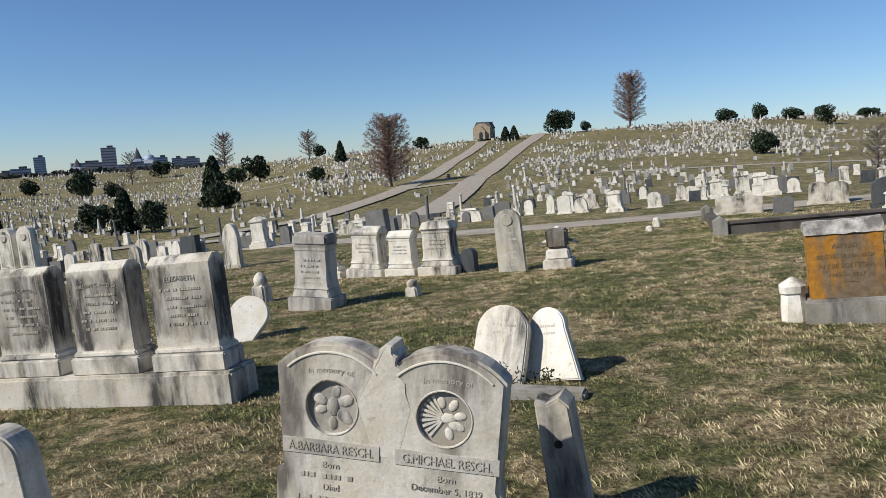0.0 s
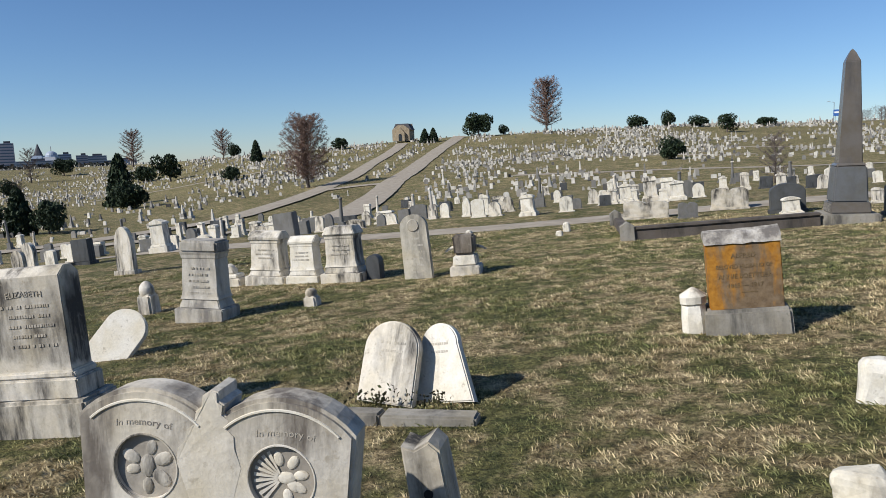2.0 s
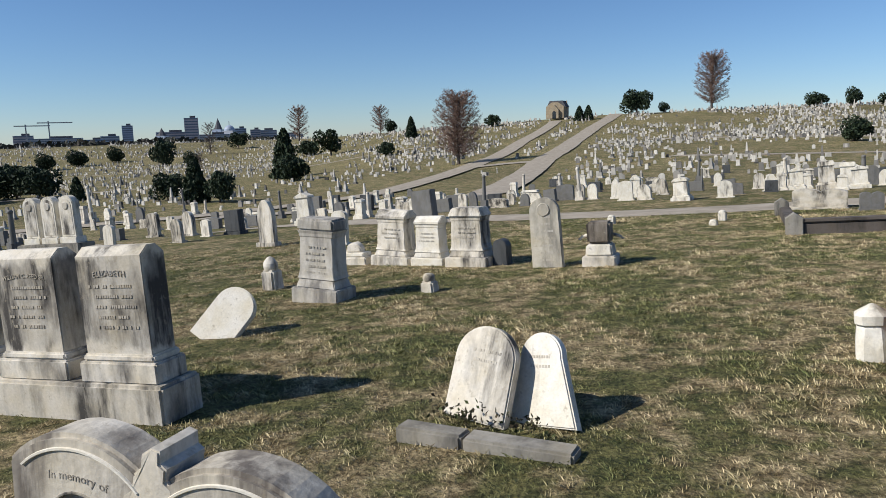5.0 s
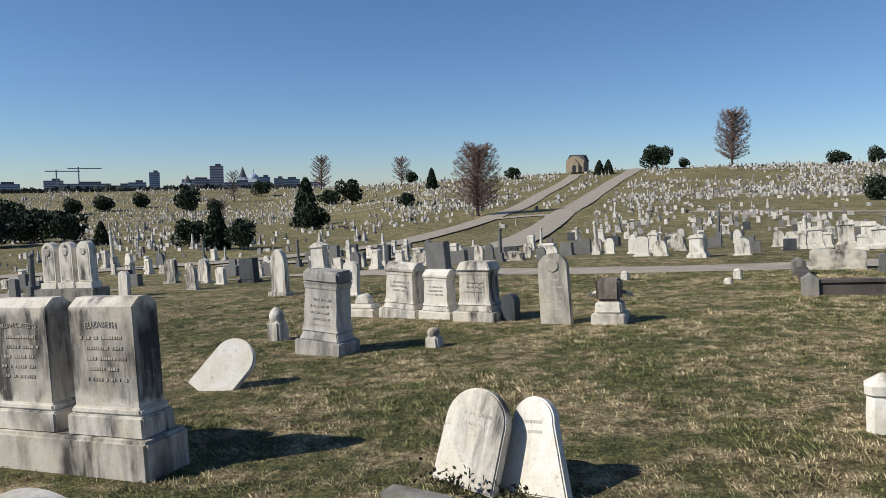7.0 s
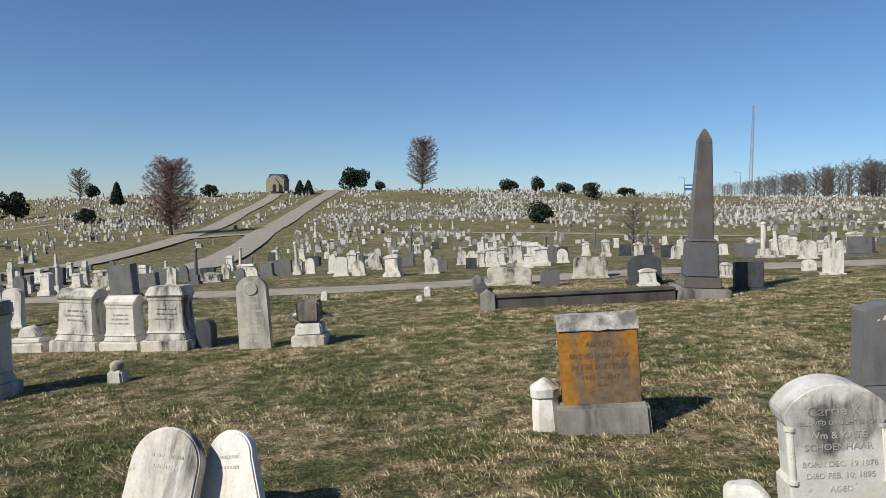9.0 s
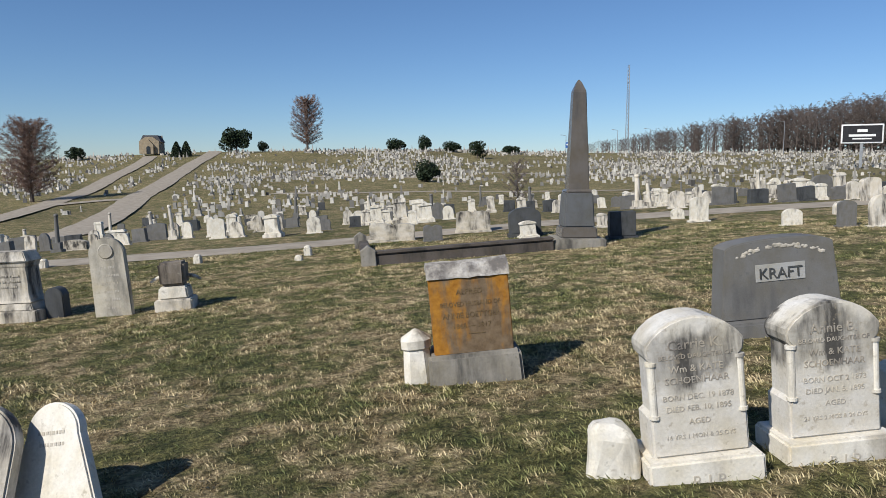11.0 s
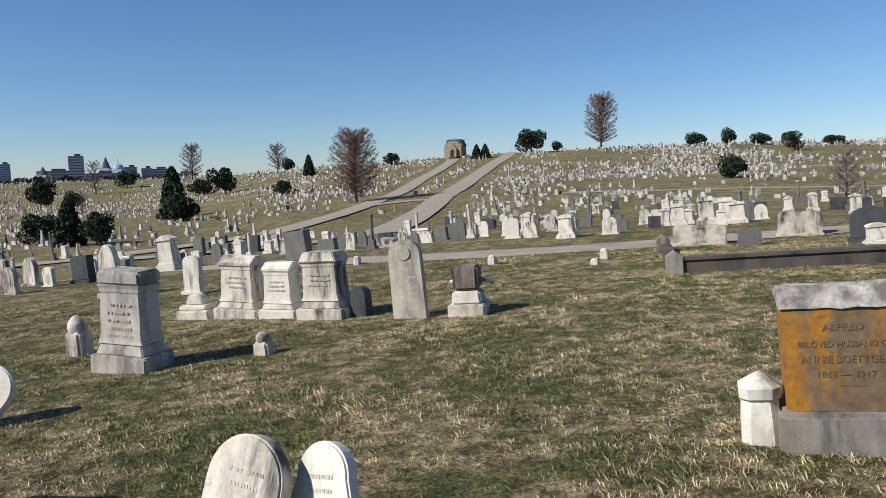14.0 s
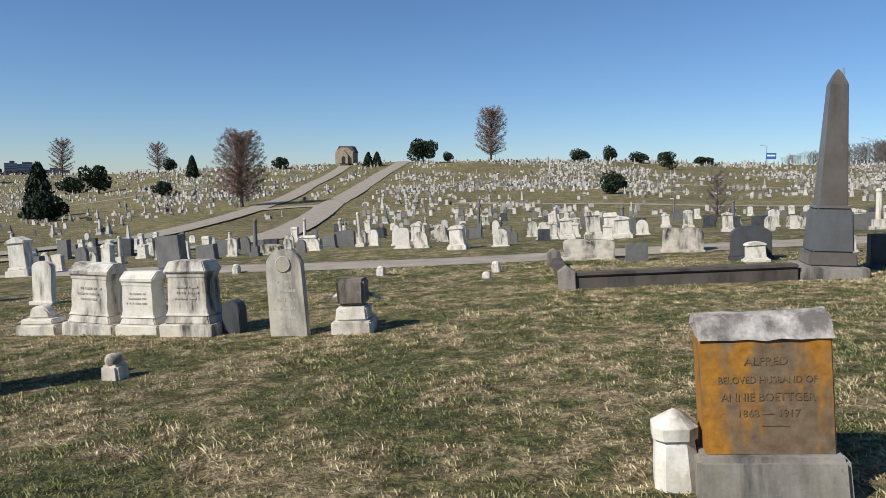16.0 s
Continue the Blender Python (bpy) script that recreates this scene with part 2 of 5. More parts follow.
def roughen(bm, amount, scale=6.0, seed=0.0):
    for v in bm.verts:
        v.co += noise.noise_vector(v.co * scale + Vector((seed, seed, seed))) * amount
    return bm


def lettering(text, size, mat, parent, x, y, z, bow=0.0, label="", depth=0.002, stretch=1.0):
    """Carved words on a face that looks towards -y, centred at x."""
    cu = bpy.data.curves.new("inscription", "FONT")
    cu.body, cu.size, cu.align_x, cu.extrude = text, size, "CENTER", depth
    cu.resolution_u = 2
    tmp = new("inscription_curve", cu)
    bpy.context.view_layer.update()
    me = bpy.data.meshes.new_from_object(tmp.evaluated_get(bpy.context.evaluated_depsgraph_get()))
    bpy.data.objects.remove(tmp)
    for v in me.vertices:
        px = v.co.x * stretch
        v.co = Vector((x + px, y - v.co.z, z + v.co.y - bow * px * px))
    me.materials.clear()
    me.materials.append(mat)
    ob = new("inscription", me)
    ob.parent = parent
    return tagged(ob, label)


def worn_lines(parent, mat, x, y, z, w, rows, gap=0.045, h=0.018, seed=1):
    """Lines of carving too worn to read."""
    rnd = random.Random(seed)
    for r in range(rows):
        bm = bmesh.new()
        cur = x - w / 2 * rnd.uniform(0.6, 1.0)
        end = x + w / 2 * rnd.uniform(0.6, 1.0)
        while cur < end:
            s = rnd.uniform(0.007, 0.016) * (1 + w)
            block(s, 0.004, h, z - r * gap, cur + s / 2, y, 0, 1, bm)
            cur += s + (0.006 if rnd.random() < 0.8 else 0.03)
        tagged(part("inscription", bm, mat, parent), kind="stuff")


AZ = [-180, -60, -38, -31, -23, -15, -10, -6, -1, 3, 7, 15, 25, 31, 36, 48, 57, 90, 180]
EC = [3.2, 3.5, 3.4, 3.3, 3.1, 2.85, 2.85, 2.85, 2.85, 2.9, 2.85, 2.5, 1.85, 1.3, 0.9, 0.05, -0.55, -1.0, 3.2]
DS, SS = [30, 40, 55, 80, 110, 150, 215], [0, 0.07, 0.17, 0.36, 0.56, 0.75, 1.0]
MID = (0.7, 1.5)


def lie(x, y):
    """Height of the ground, measured square to the lawn: level near by, then a dip past the road and the long hill."""
    d = math.hypot(x - MID[0], y - MID[1])
    if d < 20:
        return -0.05
    az = math.degrees(math.atan2(x - MID[0], y - MID[1]))
    ec = float(np.interp(az, AZ, EC))
    far = float(np.interp(az, [-60, -20, -8, 20, 40], [1.9, 1.8, 1.0, 1.0, 1.35]))
    k = 1 + (far - 1) * min(1, max(0, (d - 80) / 200))
    el = -3.9 + (ec + 3.9) * float(np.interp(d / k, DS, SS))
    if d / k > 215:
        el = ec - 0.25 * min(1, (d / k - 215) / 300)
    z = 1.52 + d * math.tan(radians(el))
    b = min(1, max(0, (d - 20) / 7))
    b = b * b * (3 - 2 * b)
    return -0.05 * (1 - b) + z * b


def polar(az, d):
    return MID[0] + d * math.sin(radians(az)), MID[1] + d * math.cos(radians(az))


def spot(x, y, rz=-23.0, rx=0.0, ry=0.0, sink=0.03):
    """A pose on the lawn, square to its slope: most stones have settled with it."""
    return G @ pose(x, y, lie(x, y) - sink, rx, ry, rz)


def upright(x, y, rz=0.0, sink=0.05):
    p = G @ Vector((x, y, lie(x, y) - sink))
    return pose(p.x, p.y, p.z, 0, 0, rz)


# ---- ground and roads ----
def ground():
    radii = [0.0]
    r = 0.6
    while r < 4200:
        radii.append(r)
        r *= 1.075 if r < 320 else 1.25
    n = 200
    vs, fs = [(MID[0], MID[1], -0.05)], []
    for r in radii[1:]:
        for i in range(n):
            x, y = polar(360 * i / n - 180, r)
            z = lie(x, y)
            if r < 40:
                z += 0.006 * noise.noise(Vector((x * 0.6, y * 0.6, 0)))
            elif r < 400:
                z += 0.08 * noise.noise(Vector((x * 0.05, y * 0.05, 0))) * min(1, (r - 40) / 40)
            vs.append((x, y, z))
    for i in range(n):
        fs.append((0, 1 + (i + 1) % n, 1 + i))
    for k in range(len(radii) - 2):
        a, b = 1 + k * n, 1 + (k + 1) * n
        for i in range(n):
            j = (i + 1) % n
            fs.append((a + i, a + j, b + j, b + i))
    ob = part("ground", ([G @ Vector(v) for v in vs], fs), ground_mat)
    for p in ob.data.polygons:
        p.use_smooth = True
    tagged(ob, "winter lawn of straw-coloured and green grass on a slope", "lawn", kind="structure")


ground()


def road(points, width, label, lift=0.04):
    """A strip laid on the ground along a line of points."""
    line = []
    for (x0, y0), (x1, y1) in zip(points, points[1:]):
        steps = max(2, int(math.hypot(x1 - x0, y1 - y0) / 1.5))
        line += [(x0 + (x1 - x0) * i / steps, y0 + (y1 - y0) * i / steps) for i in range(steps)]
    line.append(points[-1])
    for _ in range(4):
        line = [line[0]] + [tuple((a[k] + 2 * b[k] + c[k]) / 4 for k in (0, 1)) for a, b, c in zip(line, line[1:], line[2:])] + [line[-1]]
    vs, fs = [], []
    for i, (x, y) in enumerate(line):
        a, b = line[max(0, i - 1)], line[min(len(line) - 1, i + 1)]
        t = Vector((b[0] - a[0], b[1] - a[1], 0)).normalized()
        for s in (-0.5, -0.2, 0.2, 0.5):
            w = width * (s + (0.04 * noise.noise(Vector((x * 0.5, y * 0.5, s))) if abs(s) == 0.5 else 0))
            px, py = x - t.y * w, y + t.x * w
            d = math.hypot(px - MID[0], py - MID[1])
            rise = lift + (0.13 if d > 60 else 0.08 if d > 36 else 0)
            vs.append(G @ Vector((px, py, lie(px, py) + rise - (0.03 if abs(s) == 0.5 else 0))))
        if i:
            k = 4 * i
            fs += [(k - 4 + j, k - 3 + j, k + 1 + j, k + j) for j in range(3)]
    ob = part("road", (vs, fs), road_mat)
    return tagged(ob, label, "road", kind="structure")


ROAD_A = [(13, 208), (11.3, 198.5), (3, 158.4), (-2.4, 122.5), (-6.7, 102), (-10.2, 85.5), (-13, 70), (-22, 56), (-40, 48)]
ROAD_B = [(31, 216), (29.5, 210.6), (20.4, 180), (12.7, 146), (4.5, 105), (0.4, 74), (-2, 57), (-8, 49), (-22, 52)]
ROAD_NEAR = [(-60, 40), (-30, 32), (-6.7, 24.2), (-1.4, 21.4), (1.6, 19.9), (4.4, 18.6), (7.0, 18.2), (11.3, 18.2), (15, 16.2), (19, 13.7), (30, 6)]
road(ROAD_NEAR, 1.8, "narrow worn asphalt lane crossing the cemetery")
road(ROAD_A, 3.4, "pale asphalt lane climbing the cemetery hill")
road(ROAD_B, 3.8, "pale asphalt lane climbing to the hill's crest")
road([(4.5, 105), (0, 107), (-6, 104)], 2.6, "short link between the two hill lanes")
for az0, d0, az1, d1 in ((-40, 118, -22, 135), (-40, 210, -20, 240), (-20, 170, -5, 160), (10, 140, 30, 120), (12, 100, 40, 80), (26, 150, 50, 120)):
    road([polar(az0, d0), polar((az0 + az1) / 2, (d0 + d1) / 2 * 1.01), polar(az1, d1)], 2.2, "grassy gravel path between rows of graves", -0.06)


# ---- headstones close by ----
FACE = -23.0


def sink(ob, x, z, r, y, deep):
    """Cut a round recess into a face that looks towards -y."""
    bm = bmesh.new()
    bmesh.ops.create_cone(bm, cap_ends=True, segments=40, radius1=r, radius2=r, depth=2 * deep, matrix=Matrix.Translation((x, y, z)) @ pose(0, 0, 0, 90))
    cutter = part("cutter", bm, marble, ob.parent)
    cut = ob.modifiers.new("recess", "BOOLEAN")
    cut.operation, cut.object, cut.solver = "DIFFERENCE", cutter, "EXACT"
    bpy.context.view_layer.update()
    me = bpy.data.meshes.new_from_object(ob.evaluated_get(bpy.context.evaluated_depsgraph_get()))
    ob.modifiers.remove(cut)
    ob.data = me
    bpy.data.objects.remove(cutter)


marble_brown = stone("brown_stained_marble", (0.70, 0.65, 0.56), (0.16, 0.138, 0.115), 0.72)


def double_tablet():
    """Twin-arched marble stone with carved roundels and a broken finial between the arches."""
    t = thing("double_headstone", G @ pose(-0.39, 2.68, -0.112, -1, 7.0, -15), "twin-arched white marble headstone with carved flower roundels and a broken finial", "headstone")
    w, h = 0.86, 0.92
    pts = [(-w / 2 - 0.03, 0.30), (w / 2 + 0.01, 0.30), (w / 2 + 0.01, 0.50), (w / 2, 0.52)]
    for c in (0.222, -0.222):
        if c < 0:
            pts += [(0.02, 0.80), (-0.02, 0.80)]
        for i in range(13):
            a = radians(38 + 104 * i / 12)
            pts.append((c + 0.292 * math.cos(a), h - 0.155 + 0.262 * math.sin(a)))
    pts += [(-w / 2, 0.52), (-w / 2 - 0.03, 0.50)]
    slab = part("tablet", prism(pts, 0.13, 0, 0.012), marble_brown, t)
    for c in (0.222, -0.222):
        sink(slab, c, 0.775, 0.104, -0.065, 0.02)
    lobes = [(-0.12, 0.80), (-0.115, 0.85), (-0.09, 0.875), (-0.085, 0.91), (-0.062, 0.93), (-0.058, 0.965), (-0.035, 0.985), (-0.03, 1.02), (-0.005, 1.04), (0.02, 1.035)]
    lobes += [(0.022, 1.005), (0.04, 0.995), (0.036, 0.965), (0.058, 0.95), (0.055, 0.92), (0.078, 0.90), (0.08, 0.86), (0.10, 0.80), (0.05, 0.60), (-0.05, 0.60)]
    part("finial", roughen(prism(lobes[::-1], 0.142, 0.004, 0.005), 0.003, 14), marble_brown, t, "broken scroll-edged finial stub")
    part("base", block(1.02, 0.34, 0.34, -0.04, bev=0.02), marble_dirty, t, "sooty stepped marble base")
    for c in (0.222, -0.222):
        bm = bmesh.new()
        last = None
        for i in range(19):
            a = radians(44 + 92 * i / 18)
            ring = [bm.verts.new((c + r * math.cos(a), y, h - 0.155 + r * 0.9 * math.sin(a))) for r, y in ((0.256, -0.064), (0.254, -0.070), (0.248, -0.070), (0.245, -0.064))]
            if last:
                for k in range(3):
                    bm.faces.new((last[k], last[k + 1], ring[k + 1], ring[k]))
            last = ring
        part("arch_moulding", bm, marble_clean, t)
        zc = 0.775
        bm = bmesh.new()
        bmesh.ops.create_cone(bm, cap_ends=True, segments=32, radius1=0.1035, radius2=0.1035, depth=0.006, matrix=Matrix.Translation((c, -0.046, zc)) @ pose(0, 0, 0, 90))
        # Recess floor takes the darker carving tone, so its shade is partly colour.
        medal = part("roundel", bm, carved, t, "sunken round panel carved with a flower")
        bm = bmesh.new()
        last = None
        for i in range(33):
            a = math.tau * i / 32
            ring = [bm.verts.new((c + r * math.cos(a), y, zc + r * math.sin(a))) for r, y in ((0.111, -0.064), (0.109, -0.068), (0.105, -0.068), (0.1035, -0.060))]
            if last:
                for k in range(3):
                    bm.faces.new((last[k], last[k + 1], ring[k + 1], ring[k]))
            last = ring
        part("rim", bm, marble, medal)
        bm = bmesh.new()
        if c < 0:
            spots = [(0.0, 0.0, 0.03), (0.045, 0.022, 0.026), (0.04, -0.03, 0.028), (-0.045, 0.022, 0.026), (-0.04, -0.012, 0.02), (0.0, -0.055, 0.022), (0.012, 0.05, 0.02)]
        else:
            spots = [(0.05 * math.cos(a), 0.05 * math.sin(a), 0.019) for a in (0.2, 1.0, 1.8, 5.0, 5.8)] + [(0.01, 0.0, 0.024), (0.03, -0.02, 0.02)]
            for i in range(9):
                a = radians(120 + 14 * i)
                u = Vector((math.cos(a), 0, math.sin(a)))
                s = Vector((-u.z, 0, u.x)) * 0.006
                o = Vector((c, -0.054, zc))
                bm.faces.new([bm.verts.new(o + u * 0.015 - s * 0.4), bm.verts.new(o + u * 0.092 - s), bm.verts.new(o + u * 0.092 + s), bm.verts.new(o + u * 0.015 + s * 0.4)])
        for x, z, r in spots:
            turn = math.degrees(math.atan2(x, z)) if x or z else 0
            bmesh.ops.create_icosphere(bm, subdivisions=2, radius=r, matrix=Matrix.Translation((c + x * 1.2, -0.05, zc + z * 1.2)) @ pose(0, 0, 0, 0, turn, 0) @ Matrix.Diagonal((0.85, 0.28, 1.3, 1)))
        part("carved_flower", bm, marble, medal)
    for c, words in ((-0.225, "A.BARBARA RESCH."), (0.235, "G.MICHAEL RESCH.")):
        part("name_panel", block(0.40, 0.006, 0.062, 0.582, c, -0.066, 0.002), carved_pale, t)
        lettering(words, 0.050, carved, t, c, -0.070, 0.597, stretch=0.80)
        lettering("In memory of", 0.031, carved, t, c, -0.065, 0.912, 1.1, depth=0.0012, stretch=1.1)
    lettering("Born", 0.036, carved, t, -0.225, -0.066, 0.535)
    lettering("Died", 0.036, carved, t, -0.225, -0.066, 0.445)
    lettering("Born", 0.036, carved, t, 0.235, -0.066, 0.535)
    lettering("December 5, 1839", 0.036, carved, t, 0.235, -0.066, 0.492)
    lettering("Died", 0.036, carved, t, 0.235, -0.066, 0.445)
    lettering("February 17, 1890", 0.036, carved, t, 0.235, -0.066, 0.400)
    worn_lines(t, carved, -0.225, -0.066, 0.492, 0.36, 1, seed=4)
    worn_lines(t, carved, -0.225, -0.066, 0.400, 0.36, 1, seed=5)
    worn_lines(t, carved, 0.0, -0.066, 0.345, 0.7, 1, seed=6)


double_tablet()


def block_stone(parent, w, d, z, h, mat, cap=0.06):
    """A die with a moulded foot and a gently peaked top; returns nothing."""
    part("foot", block(w * 1.17, d * 1.35, h * 0.16, z, bev=0.012), mat, parent)
    part("moulding", block(w * 1.10, d * 1.22, h * 0.055, z + h * 0.16, bev=0.014, top=0.96), mat, parent)
    z1 = z + h * 0.215
    outline = [(-d / 2, z1), (d / 2, z1), (d / 2, z + h - cap), (d * 0.18, z + h), (-d * 0.18, z + h), (-d / 2, z + h - cap)]
    bm = prism(outline, w, 0, 0.006)
    bmesh.ops.rotate(bm, verts=bm.verts, cent=(0, 0, 0), matrix=Matrix.Rotation(radians(90), 3, "Z"))
    part("die", bm, sooty_die, parent)


def triple_plinth():
    """A long plinth with three like stones on it."""
    base = G @ pose(-1.80, 5.43, -0.10, 0, 0, -15)
    p = thing("long_plinth", base @ pose(-1.22, 0.20, 0), "long sooty marble plinth carrying three upright stones", "plinth")
    part("body", roughen(block(2.44, 0.40, 0.31, 0, bev=0.02), 0.006), marble_dirty, p)
    for k, words in enumerate(("ELIZABETH", "WILLIAM C. REED SR.", "WILLIAM C. REED JR.")):
        t = thing("block_headstone", base @ pose(-0.40 - 0.79 * k, 0.20, 0.306), "sooty white marble block headstone standing on a shared plinth", "headstone", "three stones on the plinth")
        block_stone(t, 0.575, 0.22, 0, 0.93, marble)
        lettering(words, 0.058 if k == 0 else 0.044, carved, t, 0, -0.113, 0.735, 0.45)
        worn_lines(t, carved, 0, -0.113, 0.655, 0.4, 5, 0.07, 0.02, 20 + k)


triple_plinth()


def arched_slab(name, m, w, h, d, rise, mat, label, foot=1.0, group="", lines=3):
    t = thing(name, m, label, "headstone", group)
    part("slab", prism(arch(w, h, rise, 0, 16, foot), d, 0, 0.01), mat, t)
    if lines:
        worn_lines(t, carved_pale, 0, -d / 2, h * 0.72, w * 0.55, lines, h * 0.1, h * 0.03, int(h * 1000))
    return t


def leaning_pair():
    m = G @ pose(0.21, 4.93, -0.10, 0, 2.0, -22)
    k = thing("grave_kerb", m, "low cracked stone kerb under two leaning tablets", "grave kerb")
    part("kerb_block", roughen(block(0.42, 0.14, 0.13, 0, -0.212, bev=0.015), 0.006), kerb_stone, k)
    part("kerb_block", roughen(block(0.63, 0.15, 0.13, -0.004, 0.318, bev=0.015), 0.006, 6, 3), kerb_stone, k)
    a = arched_slab("arched_tablet", G @ pose(0.24, 5.28, -0.04, -21, 4.0, -34), 0.44, 0.575, 0.075, 0.20, marble, "round-topped white marble tablet leaning back over a cracked kerb", 1.02, lines=2)
    b = arched_slab("arched_tablet", G @ pose(0.625, 5.20, -0.06, -20, -6.0, -36), 0.30, 0.55, 0.07, 0.15, marble_clean, "narrow pale marble tablet leaning against its neighbour", 1.8, lines=2)
    rnd = random.Random(5)
    for c, n, sx in ((0.18, 130, 0.14), (0.56, 70, 0.06)):
        vs, fs = [], []
        for i in range(n):
            x, y, z = rnd.gauss(0, sx), rnd.gauss(0, 0.03), abs(rnd.gauss(0, 0.05))
            q = Euler((rnd.uniform(0, 6), rnd.uniform(0, 6), rnd.uniform(0, 6))).to_matrix()
            s = rnd.uniform(0.010, 0.022)
            for u in ((-s, 0, 0), (0, -s * 0.6, 0), (s, 0, 0), (0, s * 0.6, 0)):
                vs.append(Vector((x, y, z)) + q @ Vector(u))
            fs.append(tuple(range(4 * i, 4 * i + 4)))
        ob = part("ivy_clump", (vs, fs), ivy_mat)
        ob.matrix_world = G @ pose(c, 5.13 - 0.55 * (c - 0.18), 0.03, 0, 0, -33)
        tagged(ob, "dry creeping ivy at the foot of a leaning tablet", "ivy", kind="stuff")


leaning_pair()


def lichen_headstone():
    t = thing("lichen_headstone", G @ pose(3.34, 6.06, -0.09, 0, -1.5, FACE), "grey block headstone stained orange by lichen, with a pitched top", "headstone")
    part("base", roughen(block(0.68, 0.40, 0.25, 0, bev=0.022, top=0.97), 0.008, 5), kerb_stone, t, "weathered grey stone base")
    w, d, z0, z1 = 0.575, 0.26, 0.25, 0.885
    outline = [(-d / 2, z0), (d / 2, z0), (d / 2, z1 - 0.08), (d * 0.20, z1), (0, z1 + 0.01), (-d * 0.20, z1 - 0.01), (-d / 2, z1 - 0.10)]
    bm = prism(outline, w, 0, 0.006)
    bmesh.ops.rotate(bm, verts=bm.verts, cent=(0, 0, 0), matrix=Matrix.Rotation(radians(90), 3, "Z"))
    part("die", bm, lichen, t, "orange lichen-stained die")
    outline = [(-d / 2 - 0.012, z1 - 0.09), (d / 2 + 0.012, z1 - 0.07), (d * 0.2 + 0.005, z1 + 0.012), (0, z1 + 0.022), (-d * 0.2 - 0.005, z1 + 0.004)]
    bm = prism(outline, w + 0.014, 0, 0)
    bmesh.ops.subdivide_edges(bm, edges=list(bm.edges), cuts=7, use_grid_fill=True)
    roughen(roughen(bm, 0.010, 11), 0.007, 30)
    bmesh.ops.rotate(bm, verts=bm.verts, cent=(0, 0, 0), matrix=Matrix.Rotation(radians(90), 3, "Z"))
    part("cap", bm, stone("bleached_cap", (0.60, 0.57, 0.52), (0.16, 0.145, 0.13), 0.75), t, "bleached and sooty pitched top")
    y = -d / 2 - 0.001
    lettering("ALFRED", 0.055, carved_dark, t, 0.0, y, 0.675)
    lettering("BELOVED HUSBAND OF", 0.047, carved_dark, t, 0.0, y, 0.59, stretch=0.86)
    lettering("ANNIE BOETTGER", 0.058, carved_dark, t, 0.0, y, 0.505, stretch=0.86)
    lettering("1868 — 1917", 0.050, carved_dark, t, 0.0, y, 0.43)
    part("rule", block(0.12, 0.004, 0.006, 0.385, 0.03, y, 0), carved_dark, t)


# Same stone as the die; the cuts' shade is put into this darker colour.
carved_dark = simple("cut_shade_letters", (0.10, 0.07, 0.035), (0.20, 0.14, 0.07), 40)
lichen_headstone()


def faceted_post(name, m, w, h, mat, label, peak=0.17):
    """A short squared post with chamfered corners and a pyramid top."""
    t = thing(name, m, label, "grave marker")
    bm = bmesh.new()
    rings = []
    c = w * 0.22
    for z, k in ((0, 1.0), (h * 0.35, 0.95), (h * 0.60, 0.90), (h * 0.66, 0.86), (h * 0.69, 1.0), (h * (1 - peak), 1.02), (h * 0.98, 0.22), (h, 0.05)):
        r = w / 2 * k
        q = min(c, r * 0.6)
        rings.append([bm.verts.new((x, y, z)) for x, y in ((-r + q, -r), (r - q, -r), (r, -r + q), (r, r - q), (r - q, r), (-r + q, r), (-r, r - q), (-r, -r + q))])
    for a, b in zip(rings, rings[1:]):
        for i in range(8):
            bm.faces.new((a[i], a[(i + 1) % 8], b[(i + 1) % 8], b[i]))
    bm.faces.new(rings[-1])
    bm.faces.new(rings[0][::-1])
    part("shaft", roughen(bm, 0.006, 9, m.translation.x), mat, t)
    return t


faceted_post("stone_post", G @ pose(2.955, 6.22, -0.09, 0, -1, FACE), 0.215, 0.425, marble_clean, "short chamfered marble post with a pointed top, beside an orange stone")


def broken_post():
    t = thing("broken_post", G @ pose(0.42, 3.02, -0.10, 2, -4, -20), "broken squared marble post with a drilled hole, soot tone also standing in for cast shadow", "grave marker")
    bm = prism([(-0.085, 0), (0.085, 0), (0.07, 0.60), (0.035, 0.64), (-0.03, 0.61), (-0.075, 0.63)], 0.15, 0, 0.008)
    # Sooty marble also darkens the post for the neighbouring headstone's shadow.
    part("shaft", roughen(bm, 0.006, 8), marble_dirty, t)
    # No hole is cut: a black disc on the face paints its inner shade.
    bm = bmesh.new()
    bmesh.ops.create_cone(bm, cap_ends=True, segments=16, radius1=0.018, radius2=0.018, depth=0.006, matrix=Matrix.Translation((0.0, -0.076, 0.44)) @ pose(0, 0, 0, 90))
    part("hole", bm, black_paint, t, "flat black disc standing in for a drilled hole's shade")


broken_post()
arched_slab("small_tablet", G @ pose(-1.76, 2.68, -0.10, 0, -5, -10), 0.24, 0.84, 0.13, 0.12, marble, "small thick round-topped marble tablet", lines=0)
arched_slab("fallen_tablet", G @ pose(-2.62, 7.92, -0.10, -32, 32, -20), 0.46, 0.66, 0.07, 0.21, marble_clean, "round-topped marble tablet tipped far over in the grass", lines=0)


